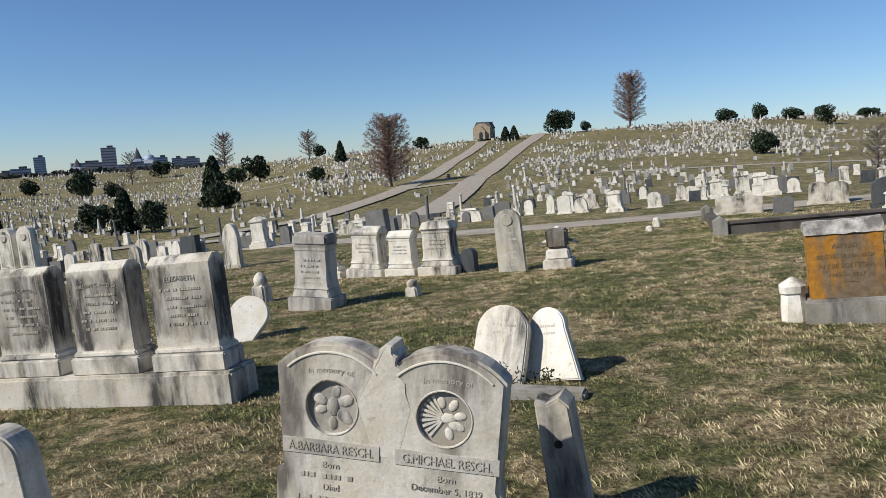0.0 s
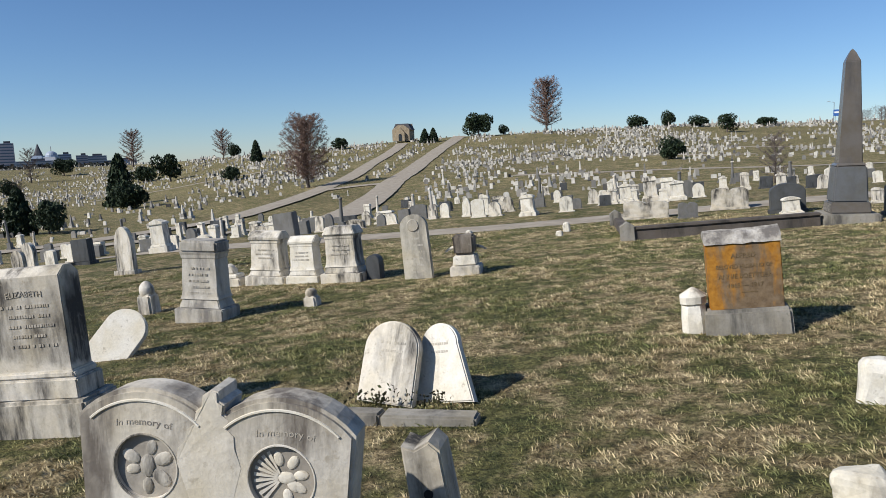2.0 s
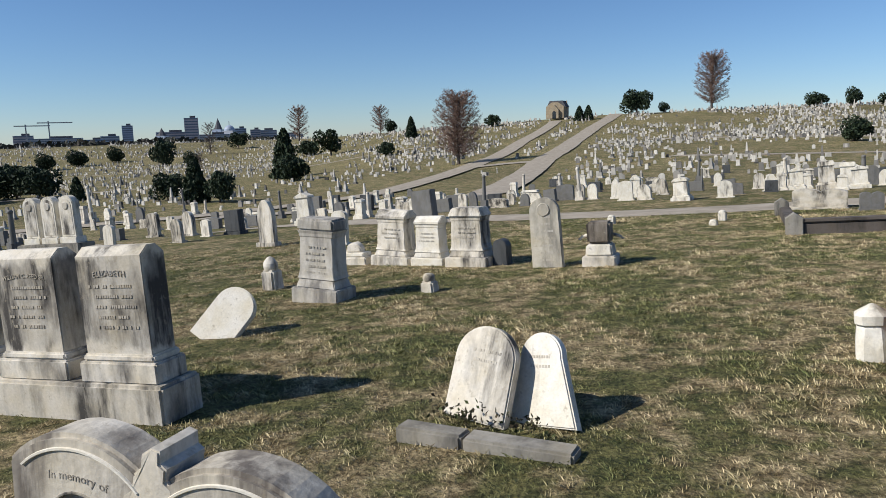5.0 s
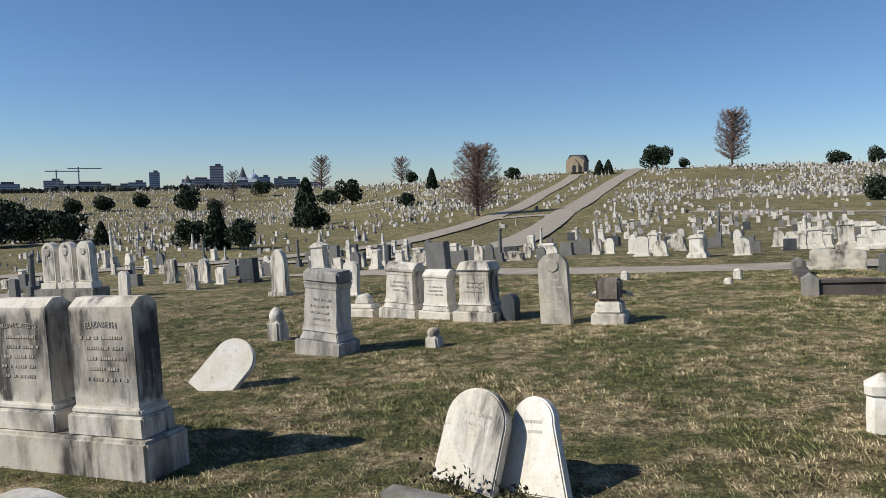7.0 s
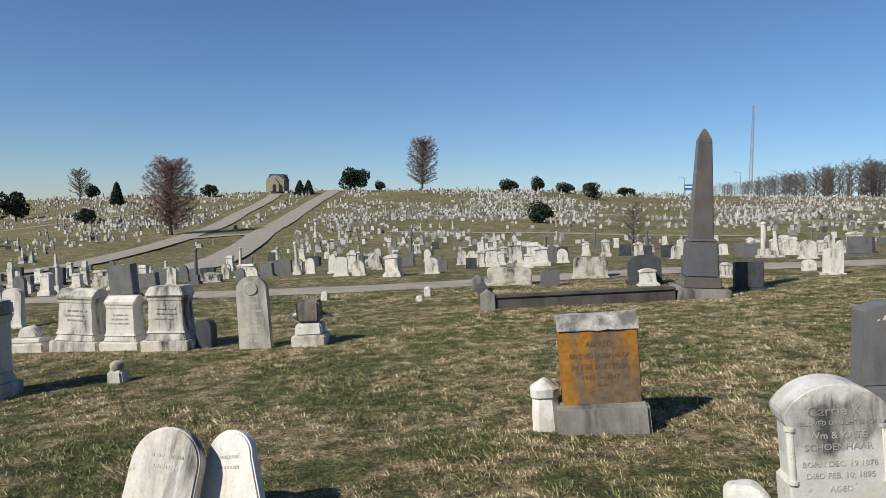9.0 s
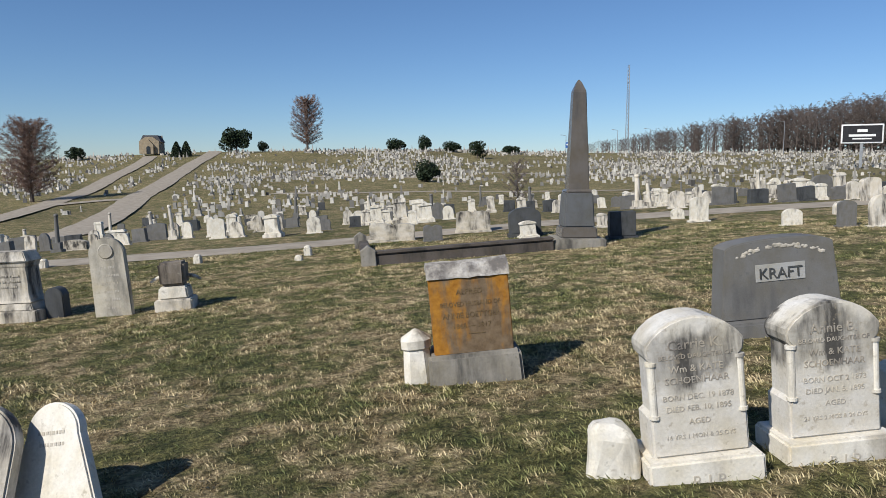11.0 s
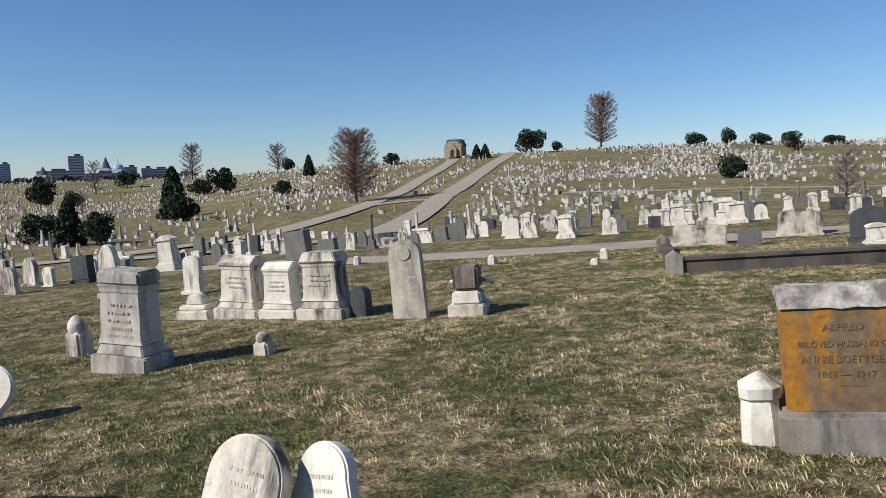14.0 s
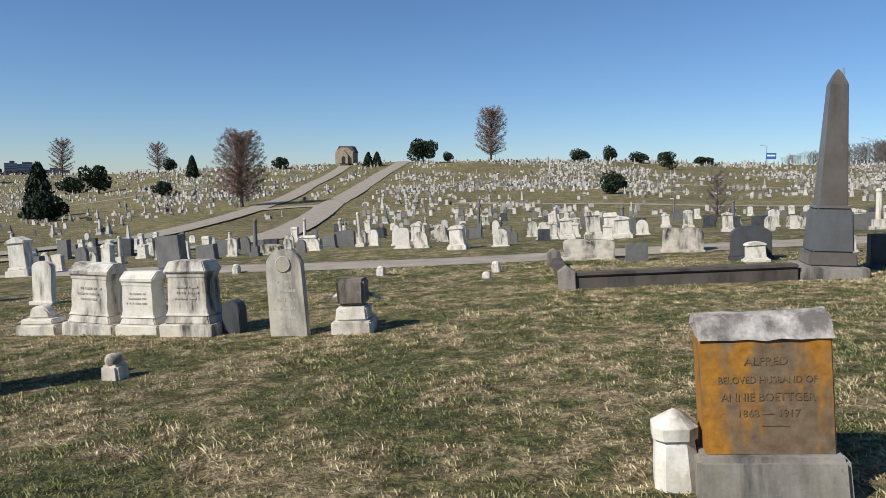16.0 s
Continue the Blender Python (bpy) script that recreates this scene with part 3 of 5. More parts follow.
def bollard(name, x, y, w, h, label, mat=None):
    """A squat marker with a chamfered shoulder and a knob."""
    t = thing(name, spot(x, y, FACE, 0, -1), label, "grave marker")
    part("post", roughen(block(w, w, h * 0.62, 0, bev=w * 0.12, top=0.92), 0.004, 8, x), mat or marble, t)
    bm = bmesh.new()
    bmesh.ops.create_icosphere(bm, subdivisions=3, radius=w * 0.42, matrix=Matrix.Translation((0, 0, h * 0.72)) @ Matrix.Diagonal((1, 1, h * 0.28 / (w * 0.42), 1)))
    part("knob", roughen(bm, 0.012, 9, x), mat or marble, t)


bollard("knob_marker", -2.92, 10.85, 0.24, 0.50, "squat marble marker with a worn rounded head")
bollard("knob_marker", -0.57, 9.90, 0.19, 0.27, "low broken marble marker with a worn head", marble_dirty)


def flared(w, d, h, z):
    """A die whose sides sweep out at the foot and step out under the cap."""
    bm = bmesh.new()
    rings = []
    for u, k in ((0, 1.06), (0.06, 1.0), (0.18, 0.955), (0.5, 0.93), (0.86, 0.91), (0.88, 0.95), (0.94, 0.96), (1.0, 1.02)):
        rings.append([bm.verts.new((sx * w * k / 2, sy * d * k / 2, z + u * h)) for sx, sy in ((-1, -1), (1, -1), (1, 1), (-1, 1))])
    for a, b in zip(rings, rings[1:]):
        for i in range(4):
            bm.faces.new((a[i], a[(i + 1) % 4], b[(i + 1) % 4], b[i]))
    bm.faces.new(rings[-1])
    bm.faces.new(rings[0][::-1])
    up = [e for e in bm.edges if abs(e.verts[0].co.z - e.verts[1].co.z) > 1e-4]
    bmesh.ops.bevel(bm, geom=up, offset=0.008, segments=1, affect="EDGES")
    return bm


def pedestal(name, x, y, w, h, mat, label, top="peak", rz=FACE, rx=0.0, ry=0.0, d=None, lines=3, words=""):
    """A monument with plinth, foot, tapered die and a shaped top."""
    d = d or w * 0.55
    t = thing(name, spot(x, y, rz, rx, ry), label, "monument")
    part("plinth", block(w, d, h * 0.19, 0, bev=0.014), mat, t)
    part("foot", block(w * 0.86, d * 0.86, h * 0.11, h * 0.19, bev=0.012, top=0.86), mat, t)
    part("die", flared(w * 0.76, d * 0.74, h * 0.56, h * 0.30), mat, t)
    if top == "peak":
        o = [(-d * 0.40, h * 0.86), (d * 0.40, h * 0.86), (d * 0.40, h * 0.90), (d * 0.16, h), (-d * 0.12, h), (-d * 0.40, h * 0.90)]
        bm = prism(o, w * 0.80, 0, 0.012)
        bmesh.ops.rotate(bm, verts=bm.verts, cent=(0, 0, 0), matrix=Matrix.Rotation(radians(90), 3, "Z"))
        part("cap", roughen(bm, 0.008, 7, x), mat, t)
    elif top == "flat":
        part("cap", roughen(block(w * 0.80, d * 0.80, h * 0.14, h * 0.86, bev=0.025, top=0.94), 0.012, 9, x), mat, t)
    elif top == "hipped":
        part("cap", block(w * 0.80, d * 0.86, h * 0.14, h * 0.86, bev=0.012, top=0.80), mat, t)
    yy = -d * 0.36
    if words:
        lettering(words, w * 0.11, carved, t, 0, yy - 0.004, h * 0.74)
    worn_lines(t, carved_pale, 0, yy - 0.001, h * 0.66, w * 0.5, lines, h * 0.075, h * 0.025, int(abs(x * 100)))
    return t


pedestal("tall_monument", -1.90, 9.78, 0.68, 1.06, stone("mottled_marble", (0.60, 0.565, 0.50), (0.22, 0.205, 0.185), 0.6, 60, 0.85), "tall mottled marble monument with a crumbling top", "flat", -20, 0, 5.0, 0.44, 6)
part_w = (("mid_monument", -1.46, 12.75, 0.74, 0.92, marble, "peak", 4.0), ("mid_monument", -0.82, 12.38, 0.60, 0.80, marble_clean, "peak", 2.0), ("mid_monument", -0.16, 12.0, 0.72, 0.92, marble, "hipped", 1.0))
for name, x, y, w, h, mat, top, lean in part_w:
    pedestal(name, x, y, w, h, mat, "white marble family monument on a plinth, tilted by settling", top, -25, 0, lean, w * 0.62)


def low_arch_marker():
    t = thing("low_monument", spot(-2.20, 13.05, -20), "low marble base with a small carved arch on it", "monument")
    part("base", block(0.58, 0.36, 0.16, 0, bev=0.02), marble, t)
    part("step", block(0.46, 0.28, 0.07, 0.16, bev=0.015), marble_clean, t)
    part("arch", roughen(prism(arch(0.30, 0.17, 0.15, 0.23), 0.16, 0, 0.02), 0.012, 9), marble, t)


low_arch_marker()
# This marker's shade is put into its colour by using dark granite.
arched_slab("dark_marker", spot(0.31, 11.85, -25), 0.24, 0.42, 0.18, 0.12, dark_granite, "small rounded marker, dark granite colour standing in for shade", lines=0)
sl = arched_slab("tall_slab", spot(0.97, 11.32, -20, 0, -1.0), 0.43, 1.02, 0.10, 0.2, stone("lichen_speckled_marble", (0.62, 0.575, 0.48), (0.27, 0.25, 0.21), 0.5), "tall speckled marble slab with a round top and carved disc", 1.05, lines=7)
bm = bmesh.new()
bmesh.ops.create_cone(bm, cap_ends=True, segments=24, radius1=0.10, radius2=0.085, depth=0.02, matrix=Matrix.Translation((0, -0.055, 0.85)) @ pose(0, 0, 0, 90))
part("carved_disc", roughen(bm, 0.008, 30), carved_pale, sl)


def capped_pedestal():
    t = thing("draped_pedestal", spot(1.70, 11.24, -18), "stepped marble pedestal with a dark streaked drum and scrolls", "monument")
    part("plinth", block(0.46, 0.40, 0.17, 0, bev=0.015), marble, t)
    part("step", block(0.38, 0.32, 0.16, 0.17, bev=0.02, top=0.9), marble_clean, t)
    part("drum", block(0.31, 0.27, 0.30, 0.34, bev=0.03, top=1.06), stone("streaked_drum", (0.27, 0.235, 0.195), (0.06, 0.05, 0.042), 0.75), t, "dark brown streaked upper block")
    for s in (-1, 1):
        bm = bmesh.new()
        for i in range(5):
            a = i / 4
            bmesh.ops.create_icosphere(bm, subdivisions=2, radius=0.028 - 0.012 * a, matrix=Matrix.Translation((s * (0.17 + 0.13 * a), 0.06, 0.44 - 0.05 * a * a)) @ Matrix.Diagonal((1.6, 1, 1, 1)))
        part("scroll", bm, marble, t)


capped_pedestal()


def daughter_stone(x, y, rz, words, mat, ry):
    """A marble stone with a segmental top, notched corner columns and a lettered base."""
    t = thing("marble_headstone", G @ pose(x, y, -0.12, 0, ry, rz) @ Matrix.Scale(0.905, 4), "white marble headstone with arched top, corner columns and lettered base", "headstone", "two sisters' stones")
    part("base", block(0.60, 0.38, 0.20, 0, bev=0.015), marble_clean, t)
    w, h = 0.50, 0.93
    o = [(-w / 2, 0.20), (w / 2, 0.20), (w / 2, 0.40), (w / 2 - 0.025, 0.42), (w / 2 - 0.025, 0.70), (w / 2, 0.73), (w / 2 + 0.008, h - 0.16)]
    for i in range(11):
        a = radians(35 + 110 * i / 10)
        o.append((0.31 * math.cos(a), h - 0.31 + 0.31 * math.sin(a)))
    o += [(-w / 2 - 0.008, h - 0.16), (-w / 2, 0.73), (-w / 2 + 0.025, 0.70), (-w / 2 + 0.025, 0.42), (-w / 2, 0.40)]
    part("die", prism(o, 0.24, 0, 0.012), mat, t)
    for s in (-1, 1):
        bm = bmesh.new()
        bmesh.ops.create_cone(bm, cap_ends=True, segments=14, radius1=0.022, radius2=0.022, depth=0.27, matrix=Matrix.Translation((s * (w / 2 - 0.022), -0.105, 0.56)))
        col = part("corner_column", bm, marble_clean, t)
        for z in (0.42, 0.70):
            bm = bmesh.new()
            bmesh.ops.create_cone(bm, cap_ends=True, segments=14, radius1=0.029, radius2=0.029, depth=0.018, matrix=Matrix.Translation((s * (w / 2 - 0.022), -0.105, z)))
            part("collar", bm, marble_clean, col)
    y0 = -0.121
    for (text, size), z in zip(words, (0.765, 0.715, 0.645, 0.585, 0.50, 0.44, 0.37, 0.295)):
        lettering(text, size, carved if z > 0.56 else carved_pale, t, 0, y0, z, 0.25 if z > 0.74 else 0.0)
    lettering("R I P", 0.09, carved_pale, t, 0, -0.191, 0.06)
    return t


sooty_top = stone("soot_topped_marble", (0.72, 0.69, 0.63), (0.085, 0.08, 0.072), 0.95, soot=(0.58, 0.86))
daughter_stone(3.45, 3.98, -24, (("Carrie K.", 0.075), ("BELOVED DAUGHTER OF", 0.034), ("Wm & KATE", 0.052), ("SCHOENHAAR", 0.050), ("BORN DEC. 19 1878", 0.042), ("DIED FEB. 10, 1895", 0.042), ("AGED", 0.042), ("16 YRS 1 MON & 25 DYS", 0.034)), sooty_top, -2.5)
daughter_stone(4.12, 3.80, -22, (("Annie B.", 0.075), ("BELOVED DAUGHTER OF", 0.034), ("Wm & KATE", 0.052), ("SCHOENHAAR", 0.050), ("BORN OCT 2 1873", 0.042), ("DIED JAN. 5, 1895", 0.042), ("AGED", 0.042), ("21 YRS 2 MOS & 24 DYS", 0.034)), sooty_top, -1.0)


def rock_marker(x, y, w, h, label, seed):
    """A stump worn to a rounded block."""
    bm = bmesh.new()
    bmesh.ops.create_icosphere(bm, subdivisions=3, radius=1)
    for v in bm.verts:
        q = [math.copysign(abs(k) ** 0.42, k) for k in v.co]
        v.co = Vector((q[0] * w * 0.46 * (1 - 0.12 * q[2]), q[1] * w * 0.38, h * 0.40 + q[2] * h * 0.56))
    ob = part("rough_marker", roughen(roughen(bm, 0.045, 4.5, seed), 0.008, 18, seed), marble_clean)
    ob.matrix_world = G @ pose(x, y, -0.07, 0, -3, -30)
    tagged(ob, label, "grave marker")


rock_marker(3.10, 4.17, 0.26, 0.27, "rounded broken marble stump in the grass", 2)
rock_marker(4.62, 3.72, 0.22, 0.42, "worn white marble foot marker beside a headstone", 5)
rock_marker(1.95, 2.75, 0.22, 0.38, "chipped white marble stump near the lawn's edge", 8)


def family_granite():
    t = thing("granite_monument", G @ pose(6.00, 5.66, -0.12, 0, -2, -26) @ Matrix.Diagonal((0.88, 0.9, 0.93, 1)), "wide grey granite monument with a lettered panel and carved garland", "monument")
    part("base", block(1.45, 0.55, 0.22, 0, bev=0.02), granite, t)
    o = [(-0.56, 0.22), (0.56, 0.22), (0.50, 0.86)] + [(0.48 * math.cos(radians(a)) / 0.98, 0.86 + 0.07 * math.sin(radians(a))) for a in range(15, 170, 15)] + [(-0.50, 0.86)]
    part("die", prism(o, 0.30, 0, 0.01), granite, t)
    part("panel", block(0.46, 0.008, 0.155, 0.55, 0, -0.153, 0.003), stone("pale_panel_granite", (0.42, 0.42, 0.41), (0.34, 0.34, 0.33), 0.2, 140, 0.8), t, "pale recessed name panel")
    lettering("KRAFT", 0.135, dark_granite, t, 0, -0.160, 0.578, depth=0.006)
    bm = bmesh.new()
    rnd = random.Random(9)
    for i in range(60):
        u = rnd.uniform(-1, 1)
        bmesh.ops.create_icosphere(bm, subdivisions=1, radius=rnd.uniform(0.008, 0.02), matrix=Matrix.Translation((u * 0.40, -0.150, 0.815 + 0.05 * math.cos(u * 2.2) + rnd.uniform(-0.015, 0.015))) @ Matrix.Diagonal((1.6, 0.5, 1, 1)))
    part("garland", bm, carved_pale, t, "carved garland")


family_granite()


def obelisk():
    t = thing("obelisk", upright(8.80, 12.42, -24), "tall polished grey granite obelisk on a stepped base", "obelisk")
    part("step", block(0.92, 0.92, 0.22, 0, bev=0.02), kerb_stone, t, "rough stone lower step")
    part("plinth", block(0.66, 0.66, 0.20, 0.22, bev=0.02, top=0.95), granite_polished, t)
    part("pedestal", block(0.565, 0.565, 0.62, 0.42, bev=0.02, top=0.88), honed_granite, t, "blue-grey honed granite pedestal")
    part("collar", block(0.51, 0.51, 0.08, 1.04, bev=0.025, top=0.8), granite_polished, t)
    bm = bmesh.new()
    rings = [[bm.verts.new((sx * r, sy * r, z)) for sx, sy in ((-1, -1), (1, -1), (1, 1), (-1, 1))] for z, r in ((1.1, 0.19), (2.86, 0.118), (3.02, 0.05), (3.08, 0.008))]
    for a, b in zip(rings, rings[1:]):
        for i in range(4):
            bm.faces.new((a[i], a[(i + 1) % 4], b[(i + 1) % 4], b[i]))
    bm.faces.new(rings[-1])
    bmesh.ops.bevel(bm, geom=list(bm.edges), offset=0.012, segments=2, affect="EDGES")
    part("shaft", bm, granite_polished, t, "polished tapering shaft")


honed_granite = stone("honed_granite", (0.135, 0.14, 0.145), (0.09, 0.092, 0.095), 0.3, 150, 0.45, (0.10, 0.10, 0.105))
granite_polished = stone("polished_granite", (0.15, 0.135, 0.12), (0.10, 0.092, 0.085), 0.4, 150, 0.2, (0.13, 0.125, 0.12))
obelisk()


def kerbed_plot():
    """Dark kerb along the lawn with gabled corner posts."""
    a, b = Vector((5.12, 13.22, 0)), Vector((8.20, 12.28, 0))
    mid, rz = (a + b) / 2, math.degrees(math.atan2(b.y - a.y, b.x - a.x))
    k = thing("plot_kerb", spot(mid.x, mid.y, rz), "long dark stone kerb edging a family plot", "grave kerb")
    part("kerb_block", block((b - a).length, 0.22, 0.21, 0, bev=0.02), brown_stone, k)
    part("coping", block((b - a).length, 0.27, 0.06, 0.21, bev=0.02), brown_stone, k)
    k = thing("plot_kerb", spot(5.55, 14.9, rz + 90), "dark stone kerb returning from a corner post", "grave kerb")
    part("kerb_block", block(3.2, 0.2, 0.2, 0, bev=0.02), brown_stone, k)
    for x, y in ((5.02, 13.22), (5.95, 16.4)):
        t = thing("corner_post", spot(x, y, rz), "grey gabled corner post of a kerbed plot", "grave kerb", "corner posts of the plot")
        part("post", prism([(-0.13, 0), (0.13, 0), (0.13, 0.29), (0, 0.38), (-0.13, 0.29)], 0.26, 0, 0.012), kerb_stone, t)


kerbed_plot()


def triple_arches():
    base = spot(-11.4, 18.6, -14)
    p = thing("long_plinth", base, "dark stone plinth with three arched marble tablets", "plinth")
    part("body", block(2.1, 0.55, 0.34, 0, bev=0.02), kerb_stone, p)
    for k in (-1, 0, 1):
        t = thing("niche_headstone", base @ pose(0.62 * k, 0, 0.34), "arched white marble headstone with a carved roundel in a sunk niche", "headstone", "three arched stones")
        part("base", block(0.56, 0.34, 0.16, 0, bev=0.012), marble_clean, t)
        part("slab", prism(arch(0.48, 1.06, 0.24, 0.16), 0.22, 0, 0.015), marble_clean, t)
        part("niche", prism(arch(0.36, 0.92, 0.18, 0.22), 0.01, -0.112, 0.002), marble, t)
        bm = bmesh.new()
        bmesh.ops.create_cone(bm, cap_ends=True, segments=20, radius1=0.11, radius2=0.08, depth=0.03, matrix=Matrix.Translation((0, -0.125, 0.96)) @ pose(0, 0, 0, 90))
        part("roundel", roughen(bm, 0.01, 20), carved_pale, t)


triple_arches()

# ---- stones by the lane and across it ----
MATS = {"tablet": (marble, marble_dirty, marble_clean, marble, marble_clean, granite), "die": (marble_clean, marble, marble_clean), "dark": (dark_granite, granite), "wide": (marble_dirty, granite), "column": (marble, granite), "marker": (marble_clean,)}
WORDS = {"tablet": ("weathered round-topped marble tablet", "headstone"), "die": ("white marble block monument on a base", "monument"), "dark": ("dark granite block headstone on a base", "headstone"), "wide": ("wide low stone with a curved top", "headstone"), "column": ("slender column monument on a stepped base", "monument"), "marker": ("small white marble plot marker", "grave marker")}
made_stones = {}


def twin(w, h, rise, z):
    """An outline with two rounded tops side by side."""
    pts = [(-w / 2, z), (w / 2, z)]
    for c in (w / 4, -w / 4):
        for i in range(9):
            a = math.pi * (i + (0.3 if i == 0 else -0.3 if i == 8 else 0)) / 8
            pts.append((c + w / 4 * math.cos(a), z + h - rise + rise * math.sin(a)))
    return pts



def stone_kind(kind, mat, variant):
    """The parts of one kind of stone, one metre high and one wide, to be scaled by its poses."""
    key = (kind, mat.name, variant)
    if key in made_stones:
        return made_stones[key]
    out = []
    if kind == "tablet":
        out.append(("slab", prism(arch(0.96, 1.0, (0.30, 0.14, 0.42)[variant], 0.0), 0.30, 0, 0.012)))
        out.append(("base", block(1.18, 0.52, 0.12, 0, bev=0.015)))
    elif kind == "die":
        out += [("base", block(1.0, 0.8, 0.20, 0, bev=0.015)), ("foot", block(0.88, 0.66, 0.08, 0.20, bev=0.02, top=0.94)), ("die", block(0.74, 0.52, 0.56, 0.28, bev=0.012, top=0.94))]
        out.append(("cap", (prism([(-0.42, 0.84), (0.42, 0.84), (0.40, 0.90), (0, 1.0), (-0.40, 0.90)], 0.6, 0, 0.012), prism(arch(0.80, 0.16, 0.14, 0.84), 0.58, 0, 0.012), block(0.82, 0.6, 0.16, 0.84, bev=0.02, top=0.85))[variant]))
    elif kind == "dark":
        out += [("base", block(1.12, 0.6, 0.16, 0, bev=0.015)), ("die", roughen(block(0.98, 0.42, 0.84, 0.16, bev=0.02), 0.01 + 0.01 * variant, 6))]
    elif kind == "wide":
        out += [("base", block(1.06, 0.5, 0.18, 0, bev=0.015)), ("die", prism(twin(0.98, 0.82, 0.14, 0.18) if variant == 1 else arch(0.98, 0.82, 0.10 + 0.08 * variant, 0.18), 0.34, 0, 0.012))]
    elif kind == "column":
        bm = bmesh.new()
        bmesh.ops.create_cone(bm, cap_ends=True, segments=14, radius1=0.20, radius2=0.15, depth=0.62, matrix=Matrix.Translation((0, 0, 0.60)))
        out += [("base", block(0.9, 0.9, 0.12, 0, bev=0.012)), ("pedestal", block(0.62, 0.62, 0.17, 0.12, bev=0.012)), ("column", bm)]
        bm = bmesh.new()
        bmesh.ops.create_icosphere(bm, subdivisions=2, radius=0.19, matrix=Matrix.Translation((0, 0, 0.945)) @ Matrix.Diagonal((1, 1, 0.3, 1)))
        out.append(("urn", bm))
    else:
        out.append(("post", block(1.0, 1.0, 0.8, 0, bev=0.1)))
        bm = bmesh.new()
        bmesh.ops.create_icosphere(bm, subdivisions=2, radius=0.5, matrix=Matrix.Translation((0, 0, 0.78)) @ Matrix.Diagonal((1, 1, 0.4, 1)))
        out.append(("cap", bm))
    proto = thing("headstone", Matrix.Identity(4), "", "")
    for name, bm in out:
        part(name, bm, mat, proto)
    made_stones[key] = proto
    return proto


def stand(kind, x, y, w, h, variant=0, lean=0.0, rz=FACE, mat=None, group="headstones across the lane", deep=None):
    mats = MATS[kind]
    m = mat or mats[int(abs(x * 7 + y * 3)) % len(mats)]
    proto = stone_kind(kind, m, variant)
    label, cat = WORDS[kind]
    size = "small " if h < 0.6 and kind != "marker" else "tall " if h > 1.15 else ""
    c = copy_thing(proto, spot(x, y, rz, 0, lean, 0.04))
    c.name = {"tablet": "headstone", "die": "monument", "dark": "dark_headstone", "wide": "wide_headstone", "column": "column_monument", "marker": "plot_marker"}[kind]
    c.scale = (w, deep or min(w, 0.75), h + 0.04)
    tagged(c, size + label + (", tilted in the grass" if abs(lean) > 3 else ""), cat, group)


rng = random.Random(11)
TABLETS = [
    (-9.5, 17.9, 0.34, 0.73),
    (-15.4, 31.3, 0.65, 1.08),
    (-8.7, 19.9, 0.40, 0.66),
    (-9.6, 22.5, 0.50, 0.76),
    (-8.5, 21.3, 0.38, 0.50),
    (-5.2, 17.2, 0.47, 1.08),
    (-3.3, 16.4, 0.39, 0.75),
    (-27.3, 52.0, 0.82, 1.18),
    (-29.8, 52.0, 0.79, 1.28),
    (-2.9, 37.8, 0.43, 0.72),
    (-2.4, 38.8, 0.54, 0.77),
    (-1.6, 37.7, 0.49, 0.81),
    (0.3, 37.7, 0.43, 0.57),
    (3.1, 38.5, 0.94, 0.81),
    (3.9, 39.3, 0.54, 0.77),
    (4.3, 36.8, 0.51, 0.77),
    (5.2, 35.4, 0.41, 0.92),
    (4.0, 24.1, 0.45, 0.61),
    (4.5, 23.7, 0.45, 0.48),
    (6.5, 22.3, 0.43, 0.48),
]
TABLETS_MORE = [
    (7.1, 23.3, 0.40, 0.33),
    (16.4, 17.9, 0.49, 0.52),
    (13.7, 15.0, 0.33, 0.26),
    (13.3, 13.9, 0.42, 0.57),
    (13.4, 11.5, 0.39, 0.33),
    (13.5, 10.4, 0.34, 0.49),
    (13.8, 9.9, 0.46, 0.59),
    (37.8, 32.5, 0.76, 1.22),
    (19.1, 13.7, 0.53, 0.64),
    (36.0, 27.9, 1.22, 1.24),
    (15.9, 12.2, 0.44, 0.29),
]
DIES = [
    (-6.0, 23.1, 0.63, 1.03),
    (-32.4, 53.1, 0.73, 1.52),
    (-28.0, 51.3, 0.46, 1.05),
    (-11.4, 47.0, 0.45, 1.11),
    (-10.7, 50.1, 0.59, 0.98),
    (-7.1, 44.2, 0.52, 0.96),
    (-5.9, 41.4, 0.80, 0.80),
    (1.3, 38.2, 1.17, 0.66),
    (5.3, 22.3, 0.55, 0.66),
    (11.2, 31.3, 0.50, 0.74),
    (9.1, 24.0, 0.52, 0.68),
    (9.6, 23.1, 0.56, 0.81),
    (9.5, 21.9, 0.35, 0.43),
    (10.2, 22.4, 0.55, 0.63),
    (9.2, 14.7, 0.44, 0.36),
    (11.4, 15.0, 0.27, 0.34),
    (25.9, 30.0, 0.66, 0.78),
    (25.5, 28.6, 0.52, 0.84),
    (39.3, 38.3, 1.26, 0.99),
    (38.3, 34.2, 0.87, 1.27),
]
DIES_MORE = [
    (36.8, 30.0, 1.27, 1.15),
    (41.8, 31.1, 0.80, 1.41),
]
